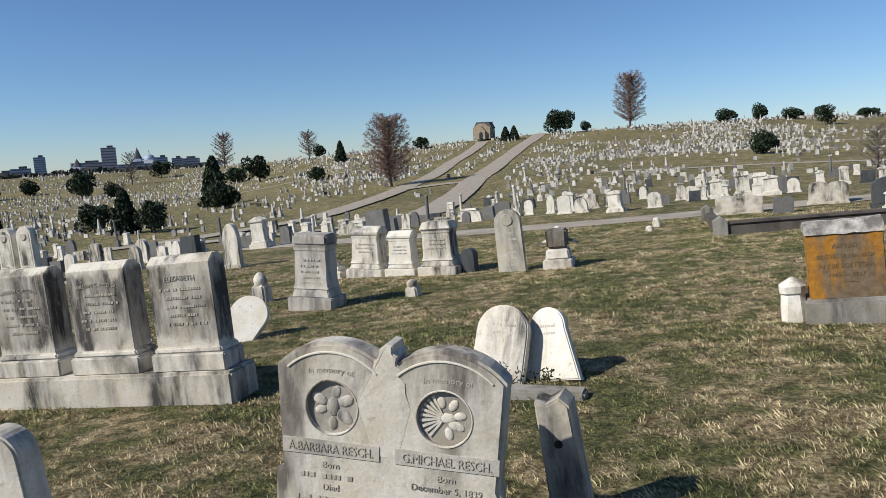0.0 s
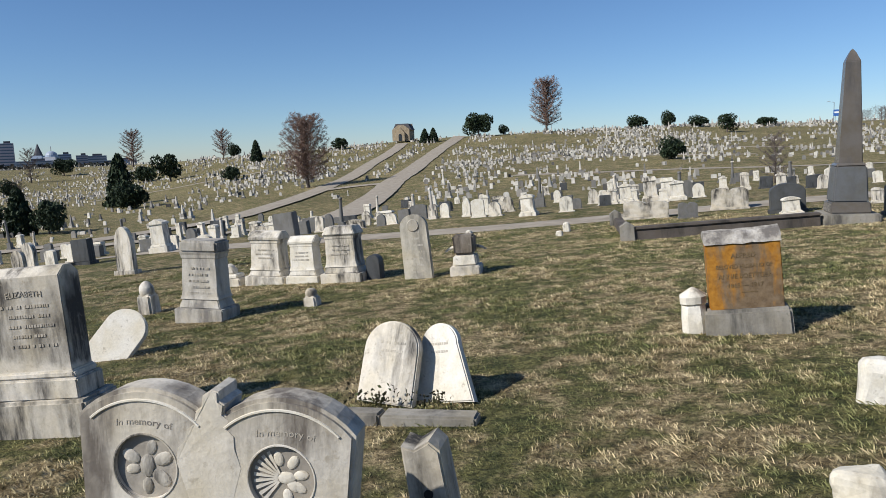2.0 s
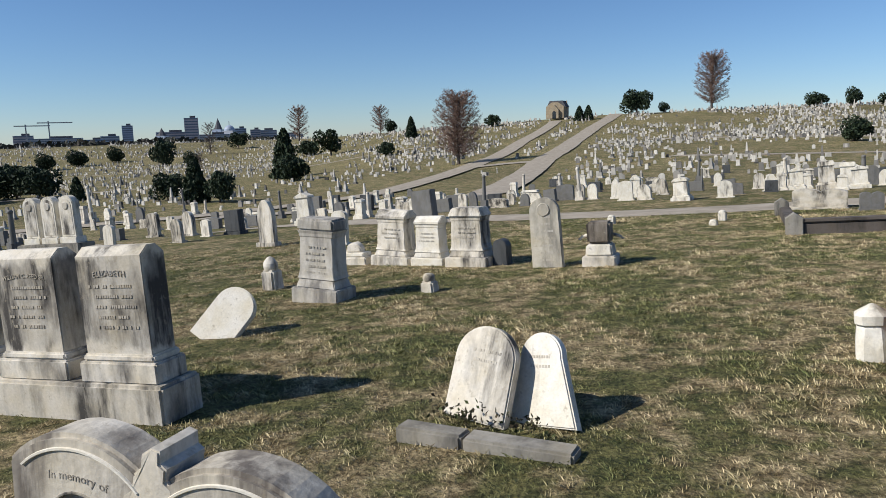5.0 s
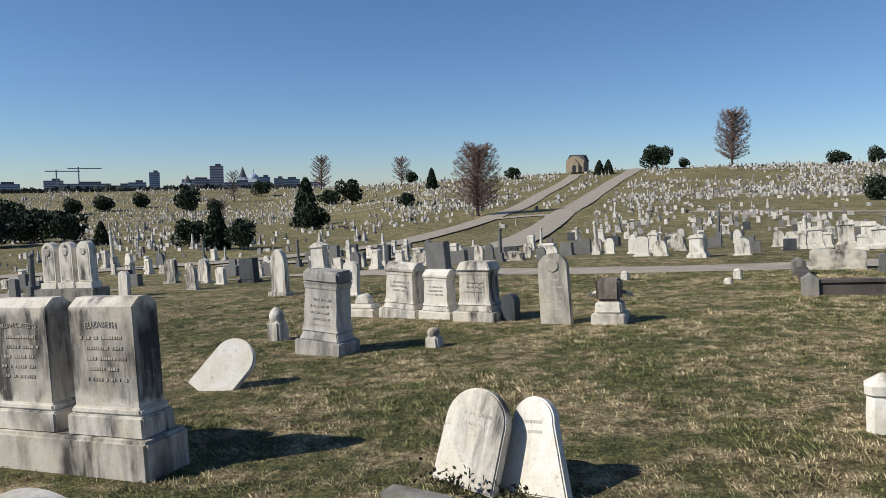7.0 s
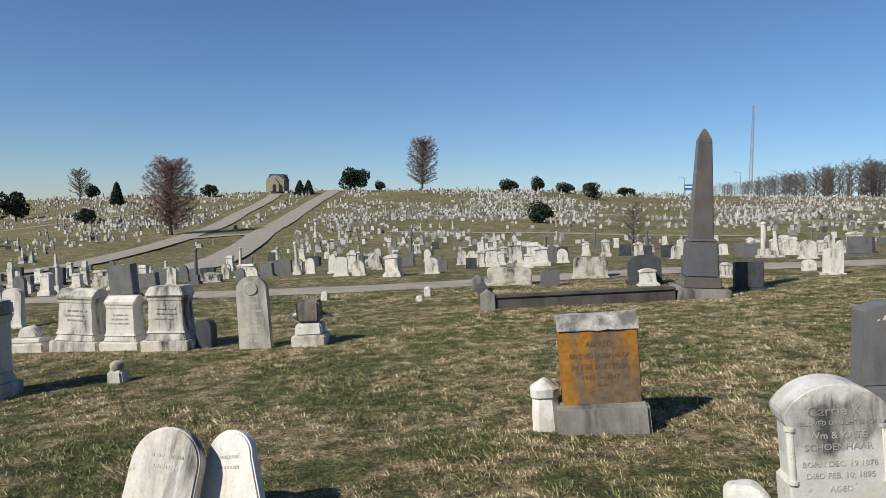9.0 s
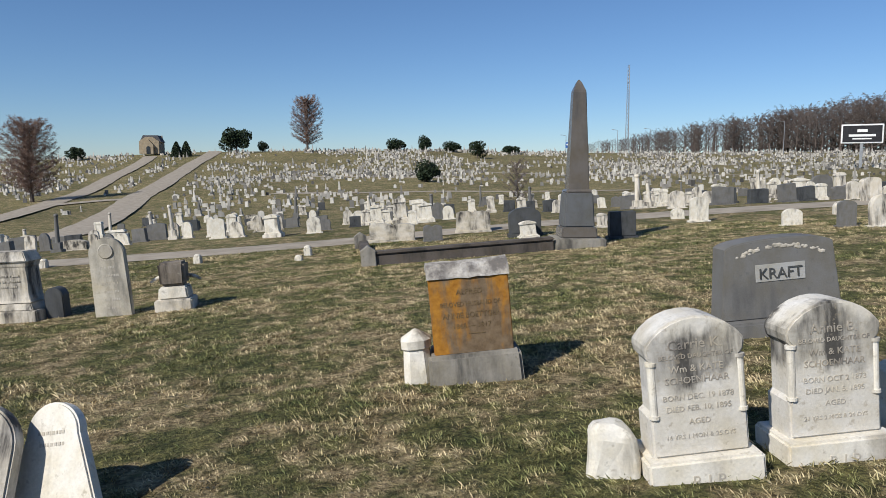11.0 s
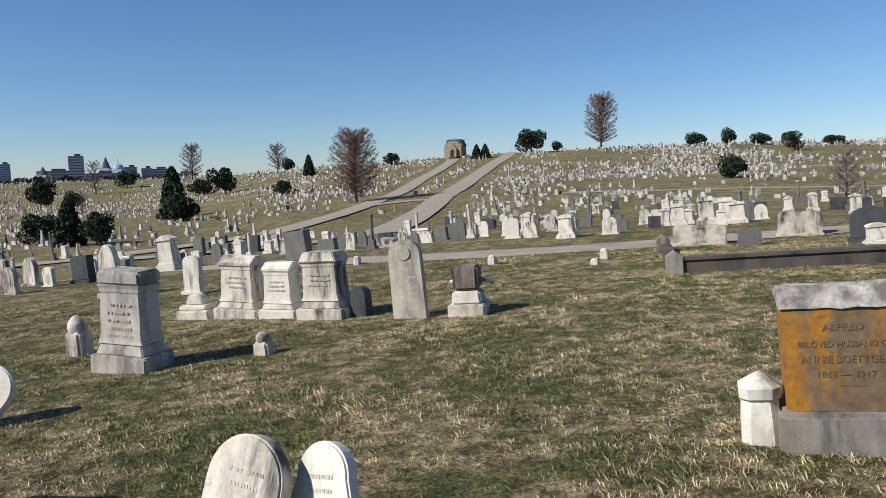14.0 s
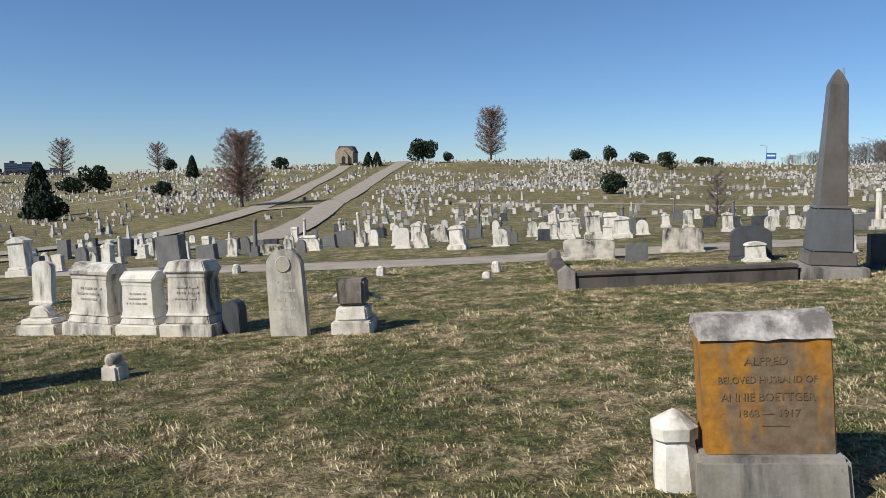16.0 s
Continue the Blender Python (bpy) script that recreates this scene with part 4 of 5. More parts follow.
DARKS = [
    (-7.7, 21.5, 0.59, 0.71),
    (-2.0, 21.3, 0.69, 0.89),
    (-8.9, 46.1, 0.90, 1.01),
    (-0.6, 40.8, 0.78, 0.56),
    (2.3, 37.7, 0.66, 0.63),
    (8.2, 23.6, 0.37, 0.34),
    (-12.7, 48.1, 0.77, 1.14),
    (10.1, 12.7, 0.52, 0.53),
]
COLUMNS = [
    (-33.5, 55.9, 0.86, 2.98),
    (-25.6, 55.8, 0.48, 2.25),
    (11.3, 44.1, 0.28, 1.14),
]
WIDES = [
    (7.0, 17.2, 1.08, 0.42),
    (7.6, 16.2, 0.43, 0.36),
    (9.2, 17.3, 0.86, 0.53),
]
MARKERS = [
    (-0.4, 19.8, 0.15, 0.22),
    (2.6, 17.0, 0.15, 0.20),
    (4.3, 15.3, 0.14, 0.12),
    (4.7, 16.1, 0.15, 0.22),
]
for kind, rows in (("tablet", TABLETS), ("tablet", TABLETS_MORE), ("die", DIES), ("die", DIES_MORE), ("dark", DARKS), ("column", COLUMNS), ("wide", WIDES), ("marker", MARKERS)):
    for x, y, w, h in rows:
        stand(kind, x, y, w, h, 1 if kind == "wide" else rng.randrange(3), rng.uniform(-4, 4), FACE + rng.uniform(-6, 6), group="stones along the lane")


stand("wide", 9.3, 15.0, 0.71, 0.64, 2, 0.0, FACE, dark_granite, "stones along the lane")


def near_line(x, y, line, width):
    for (x0, y0), (x1, y1) in zip(line, line[1:]):
        dx, dy = x1 - x0, y1 - y0
        u = max(0, min(1, ((x - x0) * dx + (y - y0) * dy) / (dx * dx + dy * dy)))
        if math.hypot(x - x0 - u * dx, y - y0 - u * dy) < width:
            return True
    return False


def clear_of_roads(x, y, extra=0.0):
    return not (near_line(x, y, ROAD_A, 3.6 + extra) or near_line(x, y, ROAD_B, 3.8 + extra) or near_line(x, y, ROAD_NEAR, 2.2 + extra))


# Rows past the lane: stones stand in lines that run with the graves.
taken = []
for az0, az1, d0, d1 in ((-42, 60, 36, 66),) * 230 + ((-40, 26, 30, 40),) * 70 + ((32, 62, 27, 44),) * 60:
    az, d = rng.uniform(az0, az1), rng.uniform(d0, d1)
    x, y = polar(az, d)
    row = round((y + 0.42 * x) / (3.2 if d0 > 35 else 2.0)) * (3.2 if d0 > 35 else 2.0)
    y = row - 0.42 * x
    if math.hypot(x, y) < d0 - 2 or not clear_of_roads(x, y) or noise.noise(Vector((x * 0.06, y * 0.06, 4))) < -0.30:
        continue
    if any((x - a) ** 2 + (y - b) ** 2 < 1.0 for a, b in taken):
        continue
    taken.append((x, y))
    kind = rng.choices(("tablet", "die", "dark", "wide", "column"), (10, 5, 6, 3, 2))[0]
    w, h = {"tablet": (0.5, 0.85), "die": (0.6, 1.0), "dark": (0.75, 0.75), "wide": (0.95, 0.6), "column": (0.5, 1.7)}[kind]
    k = rng.uniform(0.6, 1.05)
    stand(kind, x, y, w * rng.uniform(0.85, 1.2), h * k, rng.randrange(3), rng.uniform(-4, 4), FACE + rng.uniform(-5, 5))


def hill_stones():
    """The thousands of stones on the hill."""
    shapes = []
    def boxes(*bs):
        vs, fs = [], []
        for w, d, z0, z1, k in bs:
            o = len(vs)
            for z, s in ((z0, 1), (z1, k)):
                vs.extend([(-w / 2 * s, -d / 2 * s, z), (w / 2 * s, -d / 2 * s, z), (w / 2 * s, d / 2 * s, z), (-w / 2 * s, d / 2 * s, z)])
            fs += [tuple(o + i for i in f) for f in ((4, 5, 6, 7), (0, 1, 5, 4), (1, 2, 6, 5), (2, 3, 7, 6), (3, 0, 4, 7))]
        return np.array(vs), fs
    def tab(w, d, h):
        o = [(-w / 2, 0), (w / 2, 0), (w / 2, h * 0.78), (w * 0.32, h * 0.95), (0, h), (-w * 0.32, h * 0.95), (-w / 2, h * 0.78)]
        vs = [(x, -d / 2, z) for x, z in o] + [(x, d / 2, z) for x, z in o]
        n = len(o)
        fs = [tuple(range(n)), tuple(range(2 * n - 1, n - 1, -1))] + [(i, i + n, (i + 1) % n + n, (i + 1) % n) for i in range(n)]
        return np.array(vs), fs
    shapes += [(tab(0.6, 0.16, 0.95), 8), (tab(0.75, 0.22, 1.15), 4), (boxes((0.8, 0.5, 0, 0.25, 1), (0.6, 0.34, 0.25, 1.2, 0.92)), 8), (boxes((1.1, 0.5, 0, 0.2, 1), (0.95, 0.34, 0.2, 0.85, 1)), 4),
               (boxes((0.9, 0.9, 0, 0.5, 1), (0.6, 0.6, 0.5, 1.1, 0.9), (0.4, 0.4, 1.1, 2.6, 0.4)), 2), (boxes((0.8, 0.8, 0, 0.5, 0.9), (0.5, 0.5, 0.5, 1.2, 0.8), (0.3, 0.3, 1.2, 1.7, 1.1)), 2),
               (boxes((0.6, 0.5, 0, 0.35, 0.9), (0.2, 0.18, 0.35, 1.7, 1), (0.7, 0.16, 1.15, 1.35, 1)), 1)]
    pool = [s for s, n in shapes for _ in range(n)]
    vs, fs, total, kept, tries = [], [], 0, 0, 0
    rnd = random.Random(21)
    while kept < 11500 and tries < 120000:
        tries += 1
        az = rnd.uniform(-52, 66)
        far = float(np.interp(az, [-52, -20, -8, 20, 40], [425, 400, 224, 224, 300]))
        d = 58 + (far - 58) * rnd.random() ** 0.70
        if d < 125 and rnd.random() < (0.68 if az > -12 else 0.3):
            continue
        x, y = polar(az, d)
        row = round((y + 0.42 * x) / 3.4) * 3.4
        y = row - 0.42 * x + rnd.uniform(-0.3, 0.3)
        if not clear_of_roads(x, y, 0.5) or noise.noise(Vector((x * 0.035, y * 0.035, 9))) + 0.5 * noise.noise(Vector((x * 0.13, y * 0.13, 2))) < rnd.uniform(-0.3, 0.18):
            continue
        sv, sf = rnd.choice(pool)
        a = radians(FACE + rnd.uniform(-8, 8))
        s = rnd.uniform(0.42, 0.80) * (0.9 if d < 125 else 0.92) * (1.0 if d < 240 else 1.2)
        c, si = math.cos(a) * s, math.sin(a) * s
        p = np.stack([sv[:, 0] * c - sv[:, 1] * si + x, sv[:, 0] * si + sv[:, 1] * c + y, sv[:, 2] * s + lie(x, y) - 0.12], 1)
        vs.append(p)
        fs += [tuple(total + i for i in f) for f in sf]
        total += len(p)
        kept += 1
    p = np.concatenate(vs)
    g = np.array(G)[:3, :3]
    ob = part("hillside_headstones", ((p @ g.T).tolist(), fs), far_stone)
    tagged(ob, "thousands of white and grey headstones covering the hillside", "headstones", kind="stuff")


hill_stones()


# ---- trees ----
def limb(vs, fs, a, b, r0, r1, sides=3):
    t = (b - a).normalized()
    u = t.orthogonal().normalized()
    v = t.cross(u)
    o = len(vs)
    for p, r in ((a, r0), (b, r1)):
        for i in range(sides):
            w = math.tau * i / sides
            vs.append(p + (u * math.cos(w) + v * math.sin(w)) * r)
    for i in range(sides):
        j = (i + 1) % sides
        fs.append((o + i, o + j, o + sides + j, o + sides + i))


def bare_tree_meshes(height, spread, seed, limbs=46, twigs=16, clear=0.14, thick=1.1, lift=0.36, sprays=6):
    """Trunk, and a crown of rising limbs with fine twigs."""
    rnd = random.Random(seed)
    tv, tf, cv, cf = [], [], [], []
    p, r = Vector((0, 0, -0.02 * height)), height * 0.026
    pts = [p]
    for i in range(7):
        q = p + Vector((rnd.uniform(-0.012, 0.012) * height, rnd.uniform(-0.012, 0.012) * height, height * 0.132))
        limb(tv, tf, p, q, r, r * 0.78, 8)
        p, r = q, r * 0.78
        pts.append(q)
    for i in range(limbs):
        u = clear + (0.99 - clear) * (i / limbs) ** 0.95
        k = u * 7
        o = pts[min(6, int(k))].lerp(pts[min(7, int(k) + 1)], k % 1)
        a = i * 2.4 + rnd.uniform(-0.4, 0.4)
        reach = spread * height * math.sin(math.pi * (0.30 + 0.60 * (u - clear) / (1 - clear))) ** 0.75 * rnd.uniform(0.86, 1.05)
        rise = lift + 0.5 * u
        prev, rr = o, height * 0.0065 * (1.15 - u)
        for s in range(4):
            f = (s + 1) / 4
            q = o + Vector((math.cos(a) * reach * f, math.sin(a) * reach * f, reach * rise * f * (0.55 + 0.45 * f)))
            q += Vector((rnd.uniform(-1, 1), rnd.uniform(-1, 1), rnd.uniform(-1, 1))) * 0.014 * height
            limb(cv, cf, prev, q, rr, rr * 0.65, 4)
            for _ in range(twigs):
                e = prev.lerp(q, rnd.random())
                w = Vector((math.cos(a) + rnd.gauss(0, 0.8), math.sin(a) + rnd.gauss(0, 0.8), 0.45 + rnd.gauss(0, 0.55))).normalized() * height * rnd.uniform(0.02, 0.075) * (1.2 - 0.4 * f)
                limb(cv, cf, e, e + w, height * 0.0011 * thick, height * 0.0005 * thick, 3)
                for _ in range(sprays):
                    g = e + w * rnd.uniform(0.3, 0.9)
                    h = Vector((rnd.gauss(0, 1), rnd.gauss(0, 1), rnd.gauss(0.3, 0.8))).normalized() * height * 0.026
                    limb(cv, cf, g, g + h, height * 0.0008 * thick, height * 0.0005 * thick, 3)
            prev, rr = q, rr * 0.65
    return (tv, tf), (cv, cf)


def bare_tree(x, y, height, spread, seed, label, mat=None, limbs=46, twigs=16):
    t = thing("bare_tree", upright(x, y), label, "tree")
    tr, cr = bare_tree_meshes(height, spread, seed, limbs, twigs)
    part("trunk", tr, bark, t)
    part("crown", cr, mat or twig, t)


bare_tree(-7.9, 112.9, 11.2, 0.34, 3, "broad bare tree with a russet crown beside the lane", limbs=120, twigs=12)
bare_tree(55.7, 208.7, 15.8, 0.31, 4, "tall bare tree with an upright russet crown on the crest", limbs=100, twigs=11)
bare_tree(-94.3, 318.2, 15.5, 0.33, 5, "bare winter tree far down the slope")
bare_tree(-42, 235, 9.5, 0.34, 6, "small bare tree on the far slope")
bare_tree(28.6, 47.5, 3.6, 0.32, 7, "small leafless ornamental tree among headstones", bare_twig, 30, 12)
bare_tree(-76, 172, 6.0, 0.3, 8, "thin leafless tree among the graves", bare_twig, 26, 8)
bare_tree(-128, 300, 14, 0.25, 9, "bare tree before the distant town", bare_twig, 30, 10)

green_meshes = {}


def evergreen(x, y, height, width, shape, label, name="evergreen_tree"):
    """A dense evergreen of many small sprays over a short trunk; shape: round, cone or open."""
    key = (shape, int(abs(x)) % 3)
    if key not in green_meshes:
        rnd = random.Random(str(key))
        vs, fs = [], []
        n = 2600 if shape != "open" else 1300
        lobes = [(Vector((rnd.gauss(0, 0.17), rnd.gauss(0, 0.17), rnd.uniform(0.25, 0.8))), rnd.uniform(0.2, 0.34)) for _ in range(11 if shape != "open" else 9)]
        for i in range(n):
            if shape == "cone":
                z = 0.03 + 0.97 * rnd.random() ** 1.5
                r = 0.5 * (1 - z) ** 0.55 * (0.85 + 0.3 * noise.noise(Vector((z * 9, i % 7, key[1])))) * math.sqrt(rnd.uniform(0.35, 1))
                a = rnd.uniform(0, math.tau)
                c = Vector((r * math.cos(a), r * math.sin(a), z))
            else:
                o, rad = rnd.choice(lobes)
                q = Vector((rnd.gauss(0, 1), rnd.gauss(0, 1), rnd.gauss(0, 1))).normalized()
                c = o + q * rad * rnd.uniform(0.7, 1.0) * (1 if shape == "round" else 0.8)
                c.z = max(0.05, c.z)
            m = Euler((rnd.uniform(0, 6), rnd.uniform(0, 6), rnd.uniform(0, 6))).to_matrix()
            s = rnd.uniform(0.03, 0.065)
            k = len(vs)
            for u in ((-s, -s * 0.4, 0), (s * 0.2, -s * 0.5, s * 0.2), (s, 0.1 * s, 0), (-0.1 * s, s * 0.6, -s * 0.2)):
                vs.append(c + m @ Vector(u))
            fs.append((k, k + 1, k + 2, k + 3))
        bv, bf = [], []
        limb(bv, bf, Vector((0, 0, -0.05)), Vector((0, 0, 0.55)), 0.035, 0.015, 7)
        a = bpy.data.meshes.new("crown")
        a.from_pydata(vs, [], fs)
        a.materials.append(needle)
        b = bpy.data.meshes.new("trunk")
        b.from_pydata(bv, [], bf)
        b.materials.append(bark)
        green_meshes[key] = (a, b)
    t = thing(name, upright(x, y), label, "tree")
    t.scale = (width, width, height)
    for part_name, me in zip(("crown", "trunk"), green_meshes[key]):
        o = new(part_name, me)
        o.parent = t


def shrub(az_x, y, h, w, shape="round"):
    kind = {"round": "dense rounded dark evergreen bush among headstones", "cone": "dark conical evergreen standing among headstones", "open": "loose dark pine with ragged boughs"}[shape]
    evergreen(az_x, y, h, w, shape, kind)


for x, y, h, w, shape in (
    (46.8, 105.3, 3.4, 4.0, "round"), (-39.0, 123.4, 8.4, 6.0, "cone"), (-34.5, 112, 4.2, 4.6, "round"), (-32.7, 73.4, 4.6, 3.6, "cone"), (-29.5, 72, 3.4, 3.0, "round"),
    (-39.5, 80.8, 3.2, 3.6, "round"), (-119, 238.5, 9.5, 8.5, "round"), (-68.7, 100.2, 4.8, 5.6, "round"), (-72.9, 101, 5.0, 6.0, "round"), (-77.2, 101.8, 3.6, 5.2, "round"),
    (-57.6, 91.9, 3.2, 2.6, "cone"), (-26.3, 152.5, 3.2, 3.6, "round"), (-62.4, 218.4, 5.0, 7.0, "round"), (-48.9, 195.1, 8.0, 8.0, "open"), (-26.5, 195.7, 5.5, 4.0, "cone"),
    (-126.5, 328.7, 7.0, 9.0, "round"), (-5, 210, 3.6, 4.2, "round"), (36, 212, 6.6, 8.2, "round"), (43.5, 213, 2.8, 3.0, "round"), (19.2, 204, 4.0, 3.8, "cone"), (21.6, 204, 4.0, 3.6, "cone"), (-106, 232, 5, 5, "round")):
    shrub(x, y, h, w, shape)
for az, d, h, w, shape in ((21.6, 222, 3.6, 6.0, "round"), (23.9, 225, 4.6, 4.2, "round"), (26.0, 228, 3.2, 6.0, "round"), (28.1, 205, 5.0, 6.4, "open"), (30.8, 240, 2.6, 6, "round"), (-9.6, 232, 4.2, 3.6, "round"), (-32.5, 300, 6, 7, "round"), (-34.5, 290, 6, 6, "round"), (-30, 310, 6, 6, "round"), (-38.5, 230, 7, 9, "round"), (-41, 150, 7, 10, "round"), (-37.3, 140, 5, 7, "round"), (-39.8, 118, 5.5, 7, "round")):
    shrub(*polar(az, d), h, w, shape)


def woods():
    """The leafless wood beyond the graves, and the dark trees below the town."""
    kinds = [bare_tree_meshes(1.0, 0.26, 60 + i, 16, 4, 0.06, 3.0, 0.75, 2) for i in range(3)]
    vs, fs, total = [], [], 0
    rnd = random.Random(31)
    packs = []
    for tr, cr in kinds:
        p = np.array([tuple(v) for v in tr[0] + cr[0]])
        f = tr[1] + [tuple(i + len(tr[0]) for i in q) for q in cr[1]]
        p[:len(tr[0]), :2] *= 0.6
        packs.append((p, f))
    for i in range(560):
        az = rnd.uniform(36, 80)
        d = rnd.uniform(305, 350)
        base = float(np.interp(az, [36, 39, 44, 50, 55, 80], [4, 7, 12, 17.5, 22, 26]))
        h = base * rnd.uniform(0.8, 1.05)
        x, y = polar(az, d)
        w = G @ Vector((x, y, lie(x, y) - 0.2))
        p, f = packs[i % 3]
        a = rnd.uniform(0, 6)
        q = np.stack([(p[:, 0] * math.cos(a) - p[:, 1] * math.sin(a)) * h * 1.15 + w.x, (p[:, 0] * math.sin(a) + p[:, 1] * math.cos(a)) * h * 1.15 + w.y, p[:, 2] * h + w.z], 1)
        vs.append(q)
        fs += [tuple(total + k for k in t) for t in f]
        total += len(q)
    ob = part("bare_woods", (np.concatenate(vs).tolist(), fs), bare_twig)
    tagged(ob, "dense brown leafless woods on the rise beyond the cemetery", "woods", kind="stuff")


woods()


def tree_belt():
    rnd = random.Random(41)
    vs, fs = [], []
    for i in range(5200):
        az = rnd.uniform(-62, -17)
        d = rnd.uniform(520, 700)
        x, y = polar(az, d)
        top = 5.5 * (0.55 + 0.45 * noise.noise(Vector((az * 0.9, d * 0.01, 0)))) * (0.6 if az > -22 else 1)
        c = G @ Vector((x, y, lie(x, y) + rnd.uniform(0, max(2, top))))
        m = Euler((rnd.uniform(0, 6), rnd.uniform(0, 6), rnd.uniform(0, 6))).to_matrix()
        s = rnd.uniform(1.0, 2.4)
        k = len(vs)
        vs += [c + m @ Vector(u) for u in ((-s, -s * 0.5, 0), (s, -s * 0.4, 0), (s * 0.7, s * 0.6, 0.3), (-s * 0.6, s * 0.5, -0.3))]
        fs.append((k, k + 1, k + 2, k + 3))
    ob = part("distant_trees", (vs, fs), island_tinted("distant_foliage", [(0.03, 0.035, 0.03), (0.07, 0.06, 0.05), (0.05, 0.06, 0.045)]))
    tagged(ob, "dark belt of distant trees below the town", "woods", kind="stuff")


tree_belt()


# ---- buildings, masts and signs far off ----
def chapel():
    t = thing("stone_chapel", upright(14.0, 215.5, -18), "small tan stone chapel with a dark gabled roof on the crest", "chapel")
    w, d, h = 5.2, 6.0, 2.9
    part("wall", block(w, d, h, 0, bev=0.03), tan_stone, t)
    part("gable", prism([(-w / 2, h), (w / 2, h), (w / 2, h + 0.5), (0.9, h + 1.7), (-0.9, h + 1.7), (-w / 2, h + 0.5)], d * 0.98, 0, 0.02), tan_stone, t)
    bm = prism([(-w / 2 - 0.3, h + 0.35), (w / 2 + 0.3, h + 0.35), (1.9, h + 2.2), (-1.9, h + 2.2)], d * 0.7, 0.6, 0.03)
    part("roof", bm, slate, t)
    part("porch_gable", prism([(-1.3, 0), (1.3, 0), (1.3, 2.4), (0, 3.9), (-1.3, 2.4)], 1.0, -d / 2 - 0.3, 0.03), tan_stone, t)
    part("door", prism(arch(1.0, 2.1, 0.5), 0.1, -d / 2 - 0.83, 0.01), glass_dark, t, "dark arched doorway")
    for x in (-1.9, 1.9):
        part("window", prism(arch(0.55, 1.3, 0.27, 0.9), 0.1, -d / 2 - 0.03, 0.01), glass_dark, t, "dark arched window")
    for x in (-2.4, 2.4):
        part("finial", block(0.3, 0.3, 0.8, h + 1.6, x, 1.4, 0.02, 0.4), tan_stone, t)


chapel()


def tower(az, d, w, h, mat, label, deep=None, floors=8, name="office_block"):
    x, y = polar(az, d)
    t = thing(name, upright(x, y, -az, -1), label, "building", "distant town")
    deep = deep or w * 0.6
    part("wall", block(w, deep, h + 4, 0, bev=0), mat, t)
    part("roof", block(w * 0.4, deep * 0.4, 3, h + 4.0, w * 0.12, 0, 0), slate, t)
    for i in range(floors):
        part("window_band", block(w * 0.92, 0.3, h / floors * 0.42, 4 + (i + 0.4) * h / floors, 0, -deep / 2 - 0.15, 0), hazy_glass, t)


TOWN = ((-24.5, 1150, 20, 36, city_brown, "tall brown brick office tower in the town", 9), (-25.9, 1200, 46, 17, city_brown, "long brown brick block in the town", 4), (-28.9, 1250, 16, 30, city_blue, "blue-grey glass tower in the town", 9),
        (-21.0, 1180, 18, 19, city_blue, "blue-grey office block in the town", 5), (-19.9, 1200, 16, 17, city_brown, "square brown block in the town", 5), (-19.1, 1230, 34, 16, city_pale, "long pale block in the town", 4), (-17.4, 1250, 46, 8, city_pale, "low pale building in the town", 2),
        (-31, 1200, 60, 9, city_pale, "low pale warehouse in the town", 2), (-33.6, 1150, 70, 12, city_pale, "wide pale car park deck in the town", 4), (-35.5, 1200, 26, 18, city_brown, "brown block under construction in the town", 5), (-38.5, 1200, 40, 14, city_blue, "grey office block in the town", 4), (-30.1, 1100, 24, 12, city_blue, "grey block in the town", 3), (-22.9, 1100, 44, 10, city_pale, "low pale hall in the town", 3))
for az, d, w, h, mat, label, fl in TOWN:
    tower(az, d, w, h, mat, label, None, fl)


def spired(az, d, h, w, label, dome):
    x, y = polar(az, d)
    t = thing("town_spire" if not dome else "domed_hall", upright(x, y, 0, -1), label, "building", "distant town")
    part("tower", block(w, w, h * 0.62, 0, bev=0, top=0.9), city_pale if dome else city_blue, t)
    bm = bmesh.new()
    if dome:
        bmesh.ops.create_uvsphere(bm, u_segments=20, v_segments=10, radius=w * 0.46, matrix=Matrix.Translation((0, 0, h * 0.62)))
    else:
        bmesh.ops.create_cone(bm, cap_ends=True, segments=8, radius1=w * 0.45, radius2=0.2, depth=h * 0.5, matrix=Matrix.Translation((0, 0, h * 0.85)))
    part("dome" if dome else "spire", bm, slate if not dome else city_blue, t)
    part("flagpole", block(0.7, 0.7, h * 0.3, h * 0.78, bev=0), steel, t)


spired(-22.6, 1120, 34, 15, "pointed civic tower in the town", False)
spired(-21.8, 1100, 30, 17, "domed hall with a mast in the town", True)
spired(-26.6, 1150, 24, 16, "steep pointed roof in the town", False)


def crane(az, d, h):
    t = thing("tower_crane", upright(*polar(az, d), 30, 1), "slender tower crane over the town", "crane", "distant town")
    part("mast", block(1.6, 1.6, h, 0, bev=0), steel, t)
    part("jib", block(44, 1.4, 1.4, h * 0.93, 8, 0, 0), steel, t)


crane(-35.3, 1150, 38)
crane(-33.9, 1150, 42)


